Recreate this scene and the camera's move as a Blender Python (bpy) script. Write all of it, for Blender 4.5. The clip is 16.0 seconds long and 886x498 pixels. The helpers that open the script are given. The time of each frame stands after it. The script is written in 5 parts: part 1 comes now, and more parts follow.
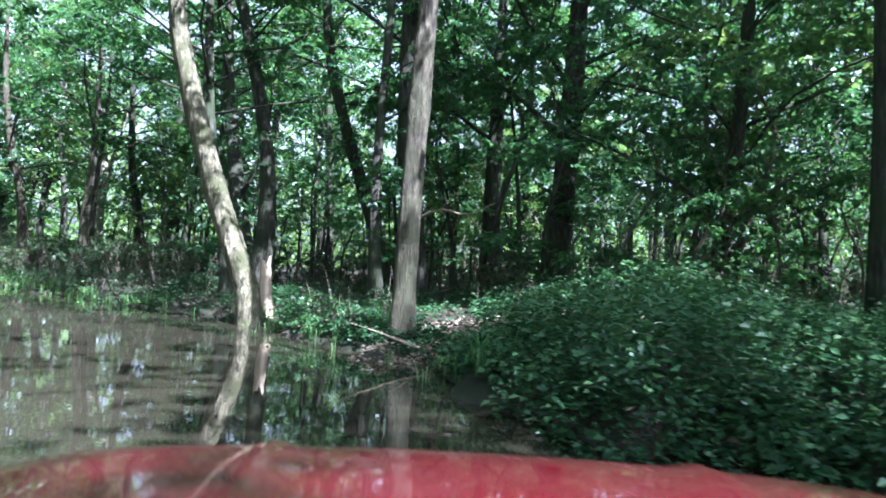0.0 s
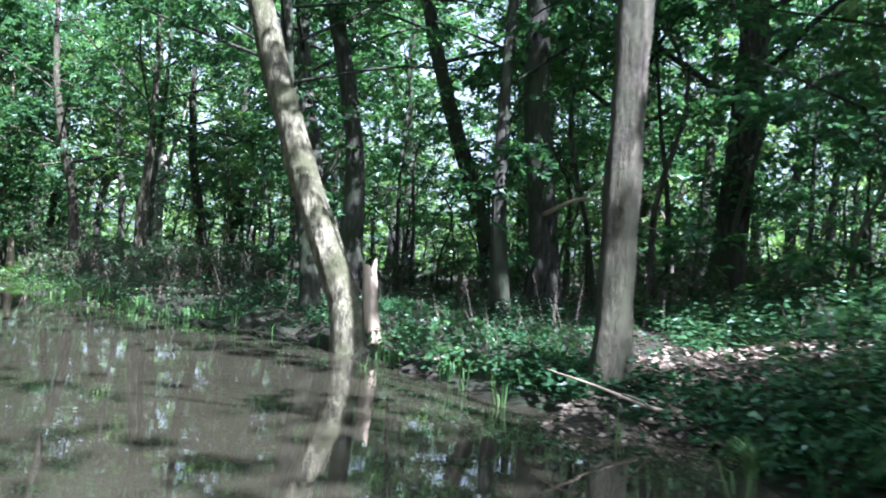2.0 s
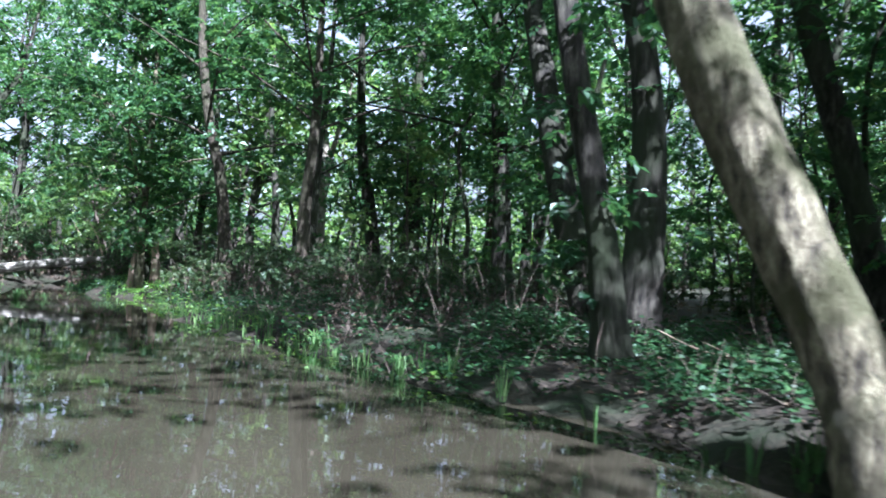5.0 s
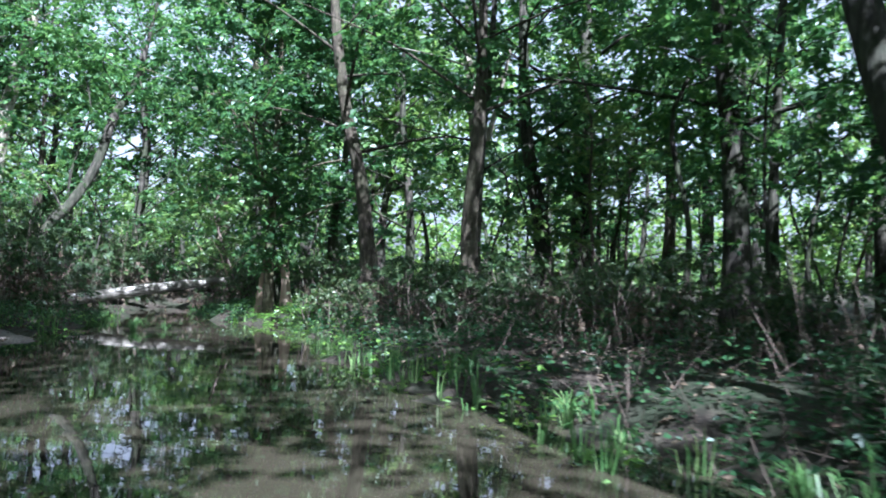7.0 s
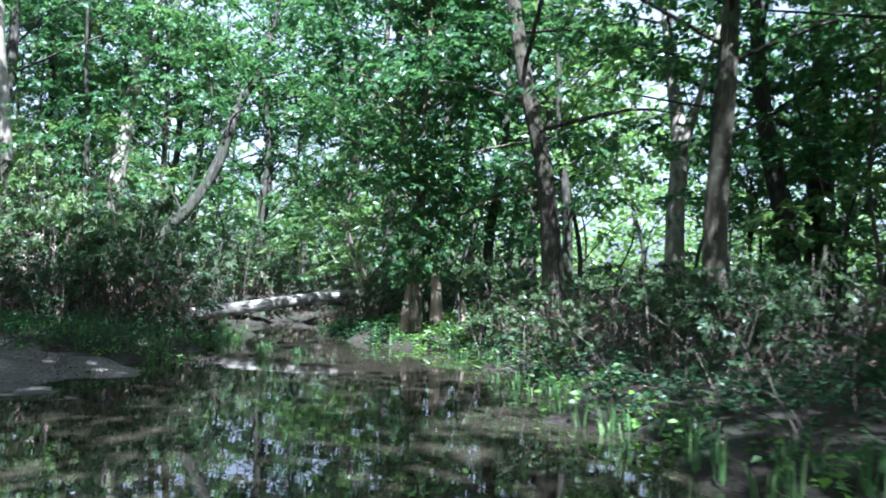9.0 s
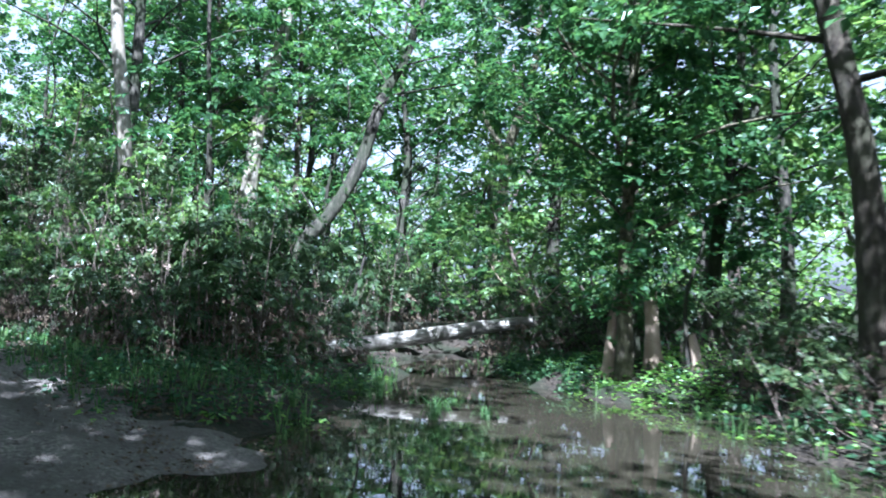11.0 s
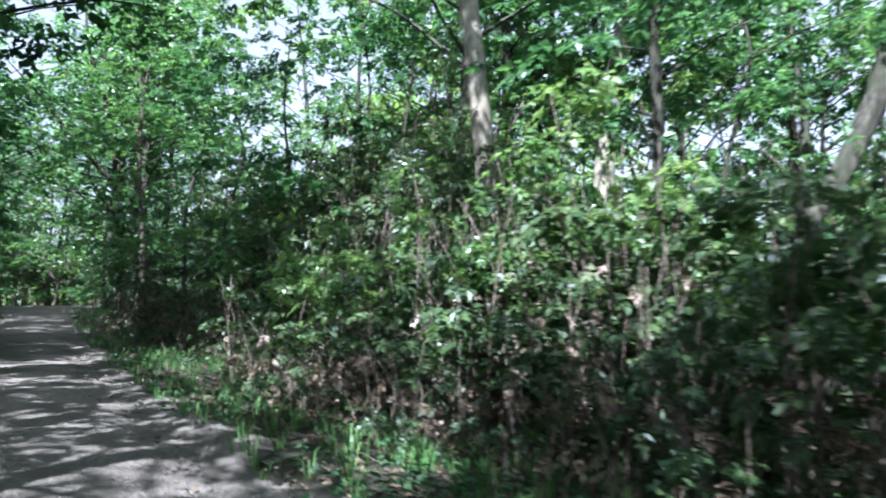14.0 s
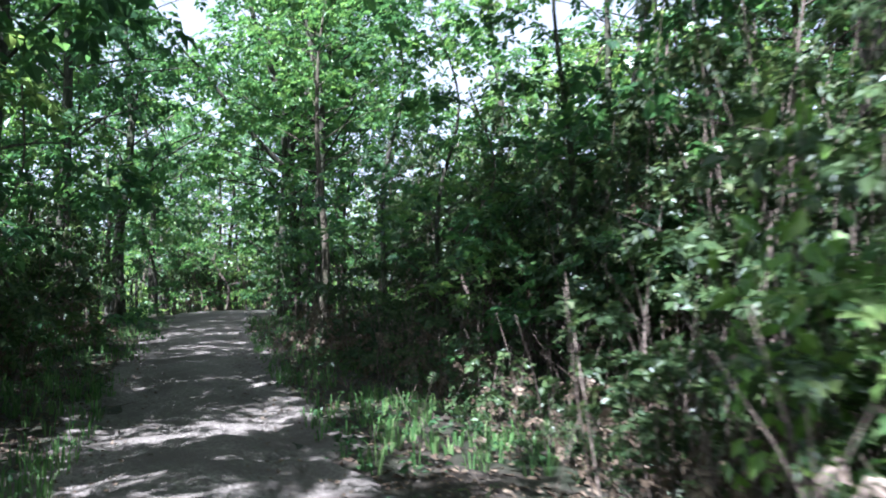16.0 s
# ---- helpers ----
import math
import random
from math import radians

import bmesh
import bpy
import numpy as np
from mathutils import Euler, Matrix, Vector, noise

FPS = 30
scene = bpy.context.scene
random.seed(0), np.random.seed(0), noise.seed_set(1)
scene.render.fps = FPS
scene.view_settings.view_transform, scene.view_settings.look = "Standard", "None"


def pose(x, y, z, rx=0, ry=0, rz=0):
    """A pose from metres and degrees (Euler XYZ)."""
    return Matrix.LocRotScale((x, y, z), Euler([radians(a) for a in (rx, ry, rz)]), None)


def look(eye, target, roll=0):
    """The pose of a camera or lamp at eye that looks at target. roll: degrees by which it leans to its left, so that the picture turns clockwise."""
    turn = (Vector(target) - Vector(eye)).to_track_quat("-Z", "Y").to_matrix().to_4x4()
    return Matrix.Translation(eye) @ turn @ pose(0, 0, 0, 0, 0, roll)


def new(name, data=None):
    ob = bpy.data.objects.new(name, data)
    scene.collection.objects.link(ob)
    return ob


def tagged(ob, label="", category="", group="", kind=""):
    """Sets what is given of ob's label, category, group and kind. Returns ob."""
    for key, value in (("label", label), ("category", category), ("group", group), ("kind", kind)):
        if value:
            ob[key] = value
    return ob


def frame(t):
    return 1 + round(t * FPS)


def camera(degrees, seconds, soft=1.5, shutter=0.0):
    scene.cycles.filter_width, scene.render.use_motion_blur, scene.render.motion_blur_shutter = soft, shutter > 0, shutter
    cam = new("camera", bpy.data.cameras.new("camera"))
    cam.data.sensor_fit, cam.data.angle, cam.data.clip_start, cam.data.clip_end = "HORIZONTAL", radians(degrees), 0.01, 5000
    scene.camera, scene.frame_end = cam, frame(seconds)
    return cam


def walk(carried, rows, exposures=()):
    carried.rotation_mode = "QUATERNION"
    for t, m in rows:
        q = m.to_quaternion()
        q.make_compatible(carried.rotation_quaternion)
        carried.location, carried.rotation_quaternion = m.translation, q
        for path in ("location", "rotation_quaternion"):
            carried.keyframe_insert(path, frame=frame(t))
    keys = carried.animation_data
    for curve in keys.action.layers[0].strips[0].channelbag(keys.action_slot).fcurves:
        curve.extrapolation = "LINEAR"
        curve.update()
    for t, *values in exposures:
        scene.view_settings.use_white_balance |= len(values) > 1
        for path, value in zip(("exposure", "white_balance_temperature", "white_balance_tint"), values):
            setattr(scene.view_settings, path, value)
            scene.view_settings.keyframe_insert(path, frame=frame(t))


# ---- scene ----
cam = camera(59.2, 16.0, soft=1.8, shutter=0.4)
PATH = [
    (0, (0.001, 0.126, 1.373), (-0.005, 2.126, 1.425), 3.0),
    (0.5, (-0.434, 1.252, 1.366), (-0.453, 3.251, 1.422), 3.4),
    (1, (-0.875, 2.364, 1.357), (-0.921, 4.363, 1.411), 3.6),
    (1.5, (-1.32, 3.404, 1.342), (-1.404, 5.402, 1.396), 3.4),
    (2, (-1.783, 4.505, 1.355), (-1.926, 6.499, 1.407), 3.0),
    (2.5, (-2.305, 5.59, 1.368), (-2.506, 7.579, 1.423), 2.5),
    (3, (-2.891, 6.772, 1.368), (-3.152, 8.754, 1.425), 2.4),
    (3.5, (-3.479, 7.831, 1.398), (-3.789, 9.806, 1.455), 1.9),
    (4, (-4.13, 9.003, 1.385), (-4.499, 10.968, 1.44), 1.6),
    (4.2, (-4.395, 9.475, 1.371), (-4.786, 11.436, 1.425), 2.0),
    (6.3, (-7.528, 13.929, 1.332), (-8.181, 15.818, 1.408), 1.6),
    (6.5, (-7.853, 14.315, 1.347), (-8.535, 16.194, 1.424), 1.6),
    (7, (-8.708, 15.217, 1.42), (-9.45, 17.073, 1.498), 1.1),
    (7.5, (-9.585, 16.147, 1.448), (-10.399, 17.972, 1.519), 1.0),
    (8, (-10.477, 16.991, 1.45), (-11.353, 18.787, 1.534), 0.9),
    (8.5, (-11.381, 17.892, 1.406), (-12.316, 19.658, 1.496), 1.5),
    (9, (-12.231, 18.708, 1.466), (-13.224, 20.442, 1.564), 1.3),
    (9.2, (-12.591, 19.024, 1.481), (-13.603, 20.746, 1.572), 1.4),
    (11.3, (-16.869, 22.442, 1.654), (-18.158, 23.963, 1.806), 1.0),
    (11.5, (-17.351, 22.711, 1.665), (-18.665, 24.21, 1.825), 0.7),
    (12, (-18.646, 23.25, 1.729), (-20.034, 24.68, 1.9), 1.1),
    (12.5, (-19.989, 23.765, 1.691), (-21.444, 25.125, 1.873), 0.7),
    (13, (-21.347, 24.264, 1.78), (-22.887, 25.528, 1.958), -0.3),
    (13.5, (-22.959, 24.722, 1.917), (-24.582, 25.879, 2.089), 0.4),
    (14, (-24.621, 25.084, 2.036), (-26.328, 26.112, 2.213), -0.3),
    (14.5, (-26.45, 25.328, 2.185), (-28.225, 26.233, 2.352), -0.7),
    (15, (-28.598, 25.535, 2.269), (-30.419, 26.341, 2.452), -0.2),
    (15.5, (-30.664, 25.715, 2.409), (-32.518, 26.444, 2.585), -1.0),
    (16, (-32.75, 25.777, 2.536), (-34.622, 26.463, 2.698), -1.4),
]
walk(cam, [(t, look(eye, target, roll)) for t, eye, target, roll in PATH],
     exposures=[(0, 3.25, 4950, 13), (2, 3.12, 5000, 14), (4, 2.9, 5050, 15), (6.5, 2.75, 5050, 14), (9, 2.98, 4950, 13), (11.8, 2.83, 4850, 12), (12.7, 2.75, 4850, 11), (14, 2.85, 5200, 13), (15, 2.95, 5250, 15), (16, 3.05, 5300, 17)])

# ---- daylight: high sun from the wood side, pale sky ----
SUN_FROM = Vector((0.42, -0.48, 0.77)).normalized()
world = bpy.data.worlds.new("sky")
scene.world = world
world.use_nodes = True
wn, wl = world.node_tree.nodes, world.node_tree.links
wn.clear()
sky = wn.new("ShaderNodeTexSky")
sky.sky_type, sky.sun_disc = "NISHITA", False
sky.sun_elevation = math.asin(SUN_FROM.z)
sky.sun_rotation = math.atan2(SUN_FROM.x, SUN_FROM.y)
sky.air_density, sky.dust_density, sky.ozone_density = 0.9, 4.0, 1.0
back = wn.new("ShaderNodeBackground")
back.inputs["Strength"].default_value = 0.039
wout = wn.new("ShaderNodeOutputWorld")
haze = wn.new("ShaderNodeHueSaturation")  # thin summer haze whitens the blue
haze.inputs["Saturation"].default_value, haze.inputs["Value"].default_value = 0.25, 1.35
wl.new(sky.outputs[0], haze.inputs["Color"])
wl.new(haze.outputs[0], back.inputs["Color"])
wl.new(back.outputs[0], wout.inputs["Surface"])
sun = new("sun", bpy.data.lights.new("sun", "SUN"))
sun.data.energy, sun.data.angle, sun.data.color = 5.0, radians(0.6), (1.0, 0.95, 0.86)
sun.matrix_world = look(SUN_FROM * 60, (0, 0, 0))


# ---- materials ----
def material(name):
    m = bpy.data.materials.new(name)
    m.use_nodes = True
    m.node_tree.nodes.clear()
    out = m.node_tree.nodes.new("ShaderNodeOutputMaterial")
    return m, m.node_tree.nodes, m.node_tree.links, out


def ramp(n, stops):
    r = n.new("ShaderNodeValToRGB")
    e = r.color_ramp.elements
    while len(e) < len(stops):
        e.new(0.5)
    for k, (p, c) in enumerate(stops):
        e[k].position, e[k].color = p, (*c, 1)
    return r


def noise_node(n, l, scale, detail=5, rough=0.6, stretch=None):
    tc = n.new("ShaderNodeNewGeometry")
    src = tc.outputs["Position"]
    if stretch:
        mp = n.new("ShaderNodeMapping")
        mp.inputs["Scale"].default_value = stretch
        l.new(src, mp.inputs["Vector"])
        src = mp.outputs[0]
    t = n.new("ShaderNodeTexNoise")
    t.inputs["Scale"].default_value = scale
    t.inputs["Detail"].default_value = detail
    t.inputs["Roughness"].default_value = rough
    l.new(src, t.inputs["Vector"])
    return t


def mixed(n, l, a, b, fac, kind="MIX"):
    m = n.new("ShaderNodeMix")
    m.data_type, m.blend_type = "RGBA", kind
    if isinstance(fac, float):
        m.inputs["Factor"].default_value = fac
    else:
        l.new(fac, m.inputs["Factor"])
    l.new(a, m.inputs["A"])
    l.new(b, m.inputs["B"])
    return m.outputs["Result"]


def bumped(n, l, shader, height, strength, distance):
    b = n.new("ShaderNodeBump")
    b.inputs["Strength"].default_value, b.inputs["Distance"].default_value = strength, distance
    l.new(height, b.inputs["Height"])
    l.new(b.outputs[0], shader.inputs["Normal"])


def leaf_material(name, stops, glow=0.42, gloss=0.035, through_gain=1.7):
    """Thin leaf: reflects and lets light through, each leaf and each plant a little different."""
    m, n, l, out = material(name)
    geo, info = n.new("ShaderNodeNewGeometry"), n.new("ShaderNodeObjectInfo")
    add = n.new("ShaderNodeMath")
    add.operation = "MULTIPLY_ADD"
    l.new(info.outputs["Random"], add.inputs[0])
    add.inputs[1].default_value = 0.35
    sc = n.new("ShaderNodeMath")
    sc.operation = "MULTIPLY"
    l.new(geo.outputs["Random Per Island"], sc.inputs[0])
    sc.inputs[1].default_value = 0.65
    l.new(sc.outputs[0], add.inputs[2])
    col = ramp(n, stops)
    l.new(add.outputs[0], col.inputs[0])
    vein = noise_node(n, l, 45, 3)
    dark = ramp(n, [(0.3, (0.72, 0.72, 0.72)), (0.7, (1, 1, 1))])
    l.new(vein.outputs[0], dark.inputs[0])
    c = mixed(n, l, col.outputs[0], dark.outputs[0], 0.6, "MULTIPLY")
    d, t, g = n.new("ShaderNodeBsdfDiffuse"), n.new("ShaderNodeBsdfTranslucent"), n.new("ShaderNodeBsdfGlossy")
    warm = n.new("ShaderNodeRGB")
    warm.outputs[0].default_value = (1.0, 0.97, 0.55, 1)
    c2 = mixed(n, l, c, warm.outputs[0], 0.6, "MULTIPLY")
    thin = n.new("ShaderNodeHueSaturation")
    thin.inputs["Value"].default_value = through_gain
    l.new(c2, thin.inputs["Color"])
    c2 = thin.outputs[0]
    l.new(c, d.inputs[0])
    l.new(c2, t.inputs[0])
    g.inputs["Roughness"].default_value = 0.38
    g.inputs["Color"].default_value = (0.9, 0.95, 1, 1)
    m1, m2 = n.new("ShaderNodeMixShader"), n.new("ShaderNodeMixShader")
    m1.inputs[0].default_value, m2.inputs[0].default_value = glow, gloss
    l.new(d.outputs[0], m1.inputs[1]), l.new(t.outputs[0], m1.inputs[2])
    l.new(m1.outputs[0], m2.inputs[1]), l.new(g.outputs[0], m2.inputs[2])
    l.new(m2.outputs[0], out.inputs[0])
    return m


def surface(name, stops, scale, rough=0.85, bump=0.6, dist=0.03, stretch=None, tint=None, tint_scale=0.7, spec=0.25):
    m, n, l, out = material(name)
    p = n.new("ShaderNodeBsdfPrincipled")
    p.inputs["Roughness"].default_value = rough
    p.inputs["Specular IOR Level"].default_value = spec
    a = noise_node(n, l, scale, 8, 0.65, stretch)
    r = ramp(n, stops)
    l.new(a.outputs[0], r.inputs[0])
    c = r.outputs[0]
    if tint:
        b = noise_node(n, l, tint_scale, 4)
        mask = ramp(n, [(0.42, (0, 0, 0)), (0.62, (1, 1, 1))])
        l.new(b.outputs[0], mask.inputs[0])
        rgb = n.new("ShaderNodeRGB")
        rgb.outputs[0].default_value = (*tint, 1)
        c = mixed(n, l, c, rgb.outputs[0], mask.outputs[0])
    l.new(c, p.inputs["Base Color"])
    bumped(n, l, p, a.outputs[0], bump, dist)
    l.new(p.outputs[0], out.inputs[0])
    return m


LEAF = leaf_material("leaf_green", [(0.0, (0.022, 0.054, 0.027)), (0.4, (0.038, 0.094, 0.037)), (0.75, (0.068, 0.143, 0.044)), (1, (0.118, 0.2, 0.058))], 0.5, 0.022, 1.8)
# paler copy of the leaf green; sunlight on far foliage is put into its colour
LEAF_SUN_TONE = leaf_material("leaf_sun_tone", [(0.0, (0.04, 0.088, 0.03)), (0.5, (0.085, 0.155, 0.045)), (1, (0.17, 0.24, 0.075))], 0.5, 0.03, 1.9)
LEAF_SHRUB = leaf_material("leaf_shrub", [(0.0, (0.018, 0.036, 0.018)), (0.5, (0.0378, 0.0666, 0.027)), (0.85, (0.072, 0.1062, 0.0414)), (1, (0.126, 0.135, 0.0675))], 0.38, 0.015, 1.5)
STEM = surface("dry_stem", [(0.35, (0.03, 0.023, 0.018)), (0.5, (0.08, 0.063, 0.052)), (0.68, (0.19, 0.155, 0.13))], 16)
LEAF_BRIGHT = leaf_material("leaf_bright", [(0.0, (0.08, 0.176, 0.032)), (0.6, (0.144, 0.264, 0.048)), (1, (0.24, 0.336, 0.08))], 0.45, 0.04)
LEAF_DRY = leaf_material("leaf_dry", [(0.0, (0.04, 0.028, 0.021)), (0.5, (0.105, 0.08, 0.058)), (1, (0.2, 0.16, 0.12))], 0.15, 0.006, 1.0)
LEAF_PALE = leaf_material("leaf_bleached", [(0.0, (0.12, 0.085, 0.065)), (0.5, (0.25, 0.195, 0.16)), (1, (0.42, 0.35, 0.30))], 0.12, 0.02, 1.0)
HERB = leaf_material("herb_leaf", [(0.0, (0.0125, 0.036, 0.017)), (0.5, (0.027, 0.066, 0.028)), (0.85, (0.052, 0.1, 0.04)), (1, (0.085, 0.13, 0.06))], 0.3, 0.012)
GRASS = leaf_material("grass_blade", [(0.0, (0.032, 0.08, 0.026)), (0.6, (0.075, 0.15, 0.048)), (1, (0.16, 0.21, 0.09))], 0.3, 0.012)
BARK = surface("bark_dark", [(0.36, (0.008, 0.007, 0.006)), (0.47, (0.024, 0.021, 0.017)), (0.56, (0.046, 0.041, 0.033)), (0.66, (0.1, 0.09, 0.073))], 13, stretch=(1, 1, 0.22), tint=(0.028, 0.034, 0.018), dist=0.06, bump=1.0)
BARK_PALE = surface("bark_pale", [(0.34, (0.02, 0.016, 0.012)), (0.44, (0.07, 0.06, 0.042)), (0.54, (0.145, 0.125, 0.085)), (0.68, (0.29, 0.26, 0.18))], 11, stretch=(1, 1, 0.35), tint=(0.06, 0.058, 0.03), tint_scale=2.2, dist=0.09, bump=1.0)
BARK_MID = surface("bark_mid", [(0.35, (0.014, 0.011, 0.009)), (0.45, (0.035, 0.028, 0.021)), (0.55, (0.068, 0.055, 0.041)), (0.68, (0.16, 0.132, 0.1))], 13, stretch=(1, 1, 0.3), tint=(0.045, 0.043, 0.026), tint_scale=2.0, dist=0.09, bump=1.0)
BARK_WHITE = surface("bark_white", [(0.35, (0.05, 0.043, 0.033)), (0.45, (0.14, 0.127, 0.104)), (0.6, (0.29, 0.272, 0.232))], 8, stretch=(1, 1, 0.45), tint=(0.17, 0.15, 0.115), tint_scale=1.6, dist=0.03)
DEADWOOD = surface("dead_wood", [(0.2, (0.16, 0.115, 0.085)), (0.5, (0.27, 0.205, 0.155)), (0.8, (0.42, 0.34, 0.27))], 11, stretch=(1, 1, 0.2), tint=(0.2, 0.15, 0.11), dist=0.03)
LOGWOOD = surface("log_wood", [(0.36, (0.06, 0.052, 0.045)), (0.48, (0.2, 0.18, 0.155)), (0.6, (0.46, 0.43, 0.385))], 12, stretch=(0.4, 0.25, 1.4), tint=(0.1, 0.09, 0.075), tint_scale=1.4, dist=0.03)
TWIG = surface("twig_bark", [(0.2, (0.035, 0.027, 0.021)), (0.6, (0.09, 0.07, 0.058)), (1, (0.17, 0.14, 0.12))], 14)
SOIL = surface("forest_floor", [(0.34, (0.008, 0.006, 0.005)), (0.46, (0.022, 0.017, 0.013)), (0.55, (0.038, 0.03, 0.022)), (0.7, (0.085, 0.066, 0.05))], 17, tint=(0.016, 0.022, 0.01), tint_scale=0.9, dist=0.08, bump=1.0)
ROAD = surface("dirt_road", [(0.3, (0.05, 0.043, 0.037)), (0.45, (0.105, 0.092, 0.082)), (0.58, (0.17, 0.152, 0.138)), (0.72, (0.29, 0.265, 0.24))], 19, rough=0.92, tint=(0.085, 0.074, 0.066), tint_scale=0.9, dist=0.07, bump=1.0)


def water_material():
    m, n, l, out = material("muddy_water")
    p = n.new("ShaderNodeBsdfPrincipled")
    a = noise_node(n, l, 0.16, 3)
    r = ramp(n, [(0.3, (0.019, 0.017, 0.0115)), (0.55, (0.026, 0.023, 0.016)), (0.78, (0.042, 0.037, 0.026))])
    l.new(a.outputs[0], r.inputs[0])
    l.new(r.outputs[0], p.inputs["Base Color"])
    p.inputs["Roughness"].default_value = 0.012
    p.inputs["IOR"].default_value = 1.5
    w = noise_node(n, l, 1.6, 3, 0.5, (1.0, 1.6, 1))
    bumped(n, l, p, w.outputs[0], 0.03, 0.05)
    l.new(p.outputs[0], out.inputs[0])
    return m


WATER = water_material()


# ---- building blocks ----
def mesh_from(name, verts, faces, mat, smooth=False):
    me = bpy.data.meshes.new(name)
    v = np.asarray(verts, dtype=np.float32)
    f = np.asarray(faces, dtype=np.int32)
    k = f.shape[1]
    me.vertices.add(len(v))
    me.vertices.foreach_set("co", v.ravel())
    me.loops.add(f.size)
    me.loops.foreach_set("vertex_index", f.ravel())
    me.polygons.add(len(f))
    me.polygons.foreach_set("loop_start", np.arange(0, f.size, k, dtype=np.int32))
    me.update(calc_edges=True)
    me.polygons.foreach_set("use_smooth", np.full(len(f), smooth))
    me.materials.append(mat)
    return me


def leafy(name, wood, leaves, bark, leaf):
    """One crown: thin boughs and the leaves on them."""
    wv, wf = wood
    lv, lf = leaves
    tri = np.vstack([wf[:, [0, 1, 2]], wf[:, [0, 2, 3]]])
    me = mesh_from(name, np.vstack([wv, lv]), np.vstack([tri, lf + len(wv)]), bark)
    me.materials.append(leaf)
    me.polygons.foreach_set("material_index", np.r_[np.zeros(len(tri), np.int32), np.ones(len(lf), np.int32)])
    return me


def part(name, me, parent, label=""):
    ob = new(name, me)
    ob.parent = parent
    if label:
        tagged(ob, label)
    return ob


def smooth_path(pts, per=4):
    """A rounded line through the points (Catmull-Rom)."""
    p = np.asarray(pts, float)
    q = np.vstack([2 * p[0] - p[1], p, 2 * p[-1] - p[-2]])
    res = []
    for i in range(1, len(q) - 2):
        for s in np.arange(per) / per:
            a, b, c, d = q[i - 1], q[i], q[i + 1], q[i + 2]
            res.append(0.5 * (2 * b + (c - a) * s + (2 * a - 5 * b + 4 * c - d) * s * s + (3 * b - a - 3 * c + d) * s ** 3))
    res.append(p[-1])
    return np.array(res)


def tube(pts, radii, seg=10, rough=0.0, rng=None, flare=0.0):
    """Tapered limb along a line: quads, with an uneven outline and a flared foot."""
    pts = np.asarray(pts, float)
    n = len(pts)
    rad = np.interp(np.linspace(0, 1, n), np.linspace(0, 1, len(radii)), radii)
    d = np.gradient(pts, axis=0)
    d /= np.linalg.norm(d, axis=1)[:, None] + 1e-9
    ref = np.array([1.0, 0.13, 0.0]) if abs(d[:, 2]).mean() > 0.6 else np.array([0.05, 0.1, 1.0])
    u = np.cross(d, ref)
    u /= np.linalg.norm(u, axis=1)[:, None]
    w = np.cross(d, u)
    a = np.linspace(0, 2 * np.pi, seg, endpoint=False)
    rr = np.repeat(rad[:, None], seg, 1)
    if rough and rng is not None:
        rr = rr * (1 + rough * (rng.standard_normal((n, seg)) * 0.5 + rng.standard_normal((1, seg)) * 0.6 + rng.standard_normal((n, 1)) * 0.3))
    if flare:
        s = np.exp(-np.linspace(0, 1, n) * n * 0.55)[:, None]
        rr = rr * (1 + flare * s * (1 + 0.55 * np.cos(a * 4 + 0.6)[None, :]))
    v = pts[:, None, :] + rr[..., None] * (np.cos(a)[None, :, None] * u[:, None, :] + np.sin(a)[None, :, None] * w[:, None, :])
    v = v.reshape(-1, 3)
    i, j = np.meshgrid(np.arange(n - 1), np.arange(seg), indexing="ij")
    i, j = i.ravel(), j.ravel()
    jn = (j + 1) % seg
    f = np.c_[i * seg + j, i * seg + jn, (i + 1) * seg + jn, (i + 1) * seg + j]
    # close both ends with fans folded into quads
    tip, foot = len(v), len(v) + 1
    v = np.vstack([v, pts[-1] + d[-1] * rad[-1] * 0.3, pts[0]])
    top, e = (n - 1) * seg, np.arange(0, seg, 2)
    f = np.vstack([f, np.c_[np.full(len(e), tip), top + e, top + (e + 1) % seg, top + (e + 2) % seg],
                   np.c_[np.full(len(e), foot), (e + 2) % seg, (e + 1) % seg, e]])
    return v, f


def joined(parts):
    vs, fs, k = [], [], 0
    for v, f in parts:
        vs.append(v), fs.append(f + k)
        k += len(v)
    return np.vstack(vs), np.vstack(fs)


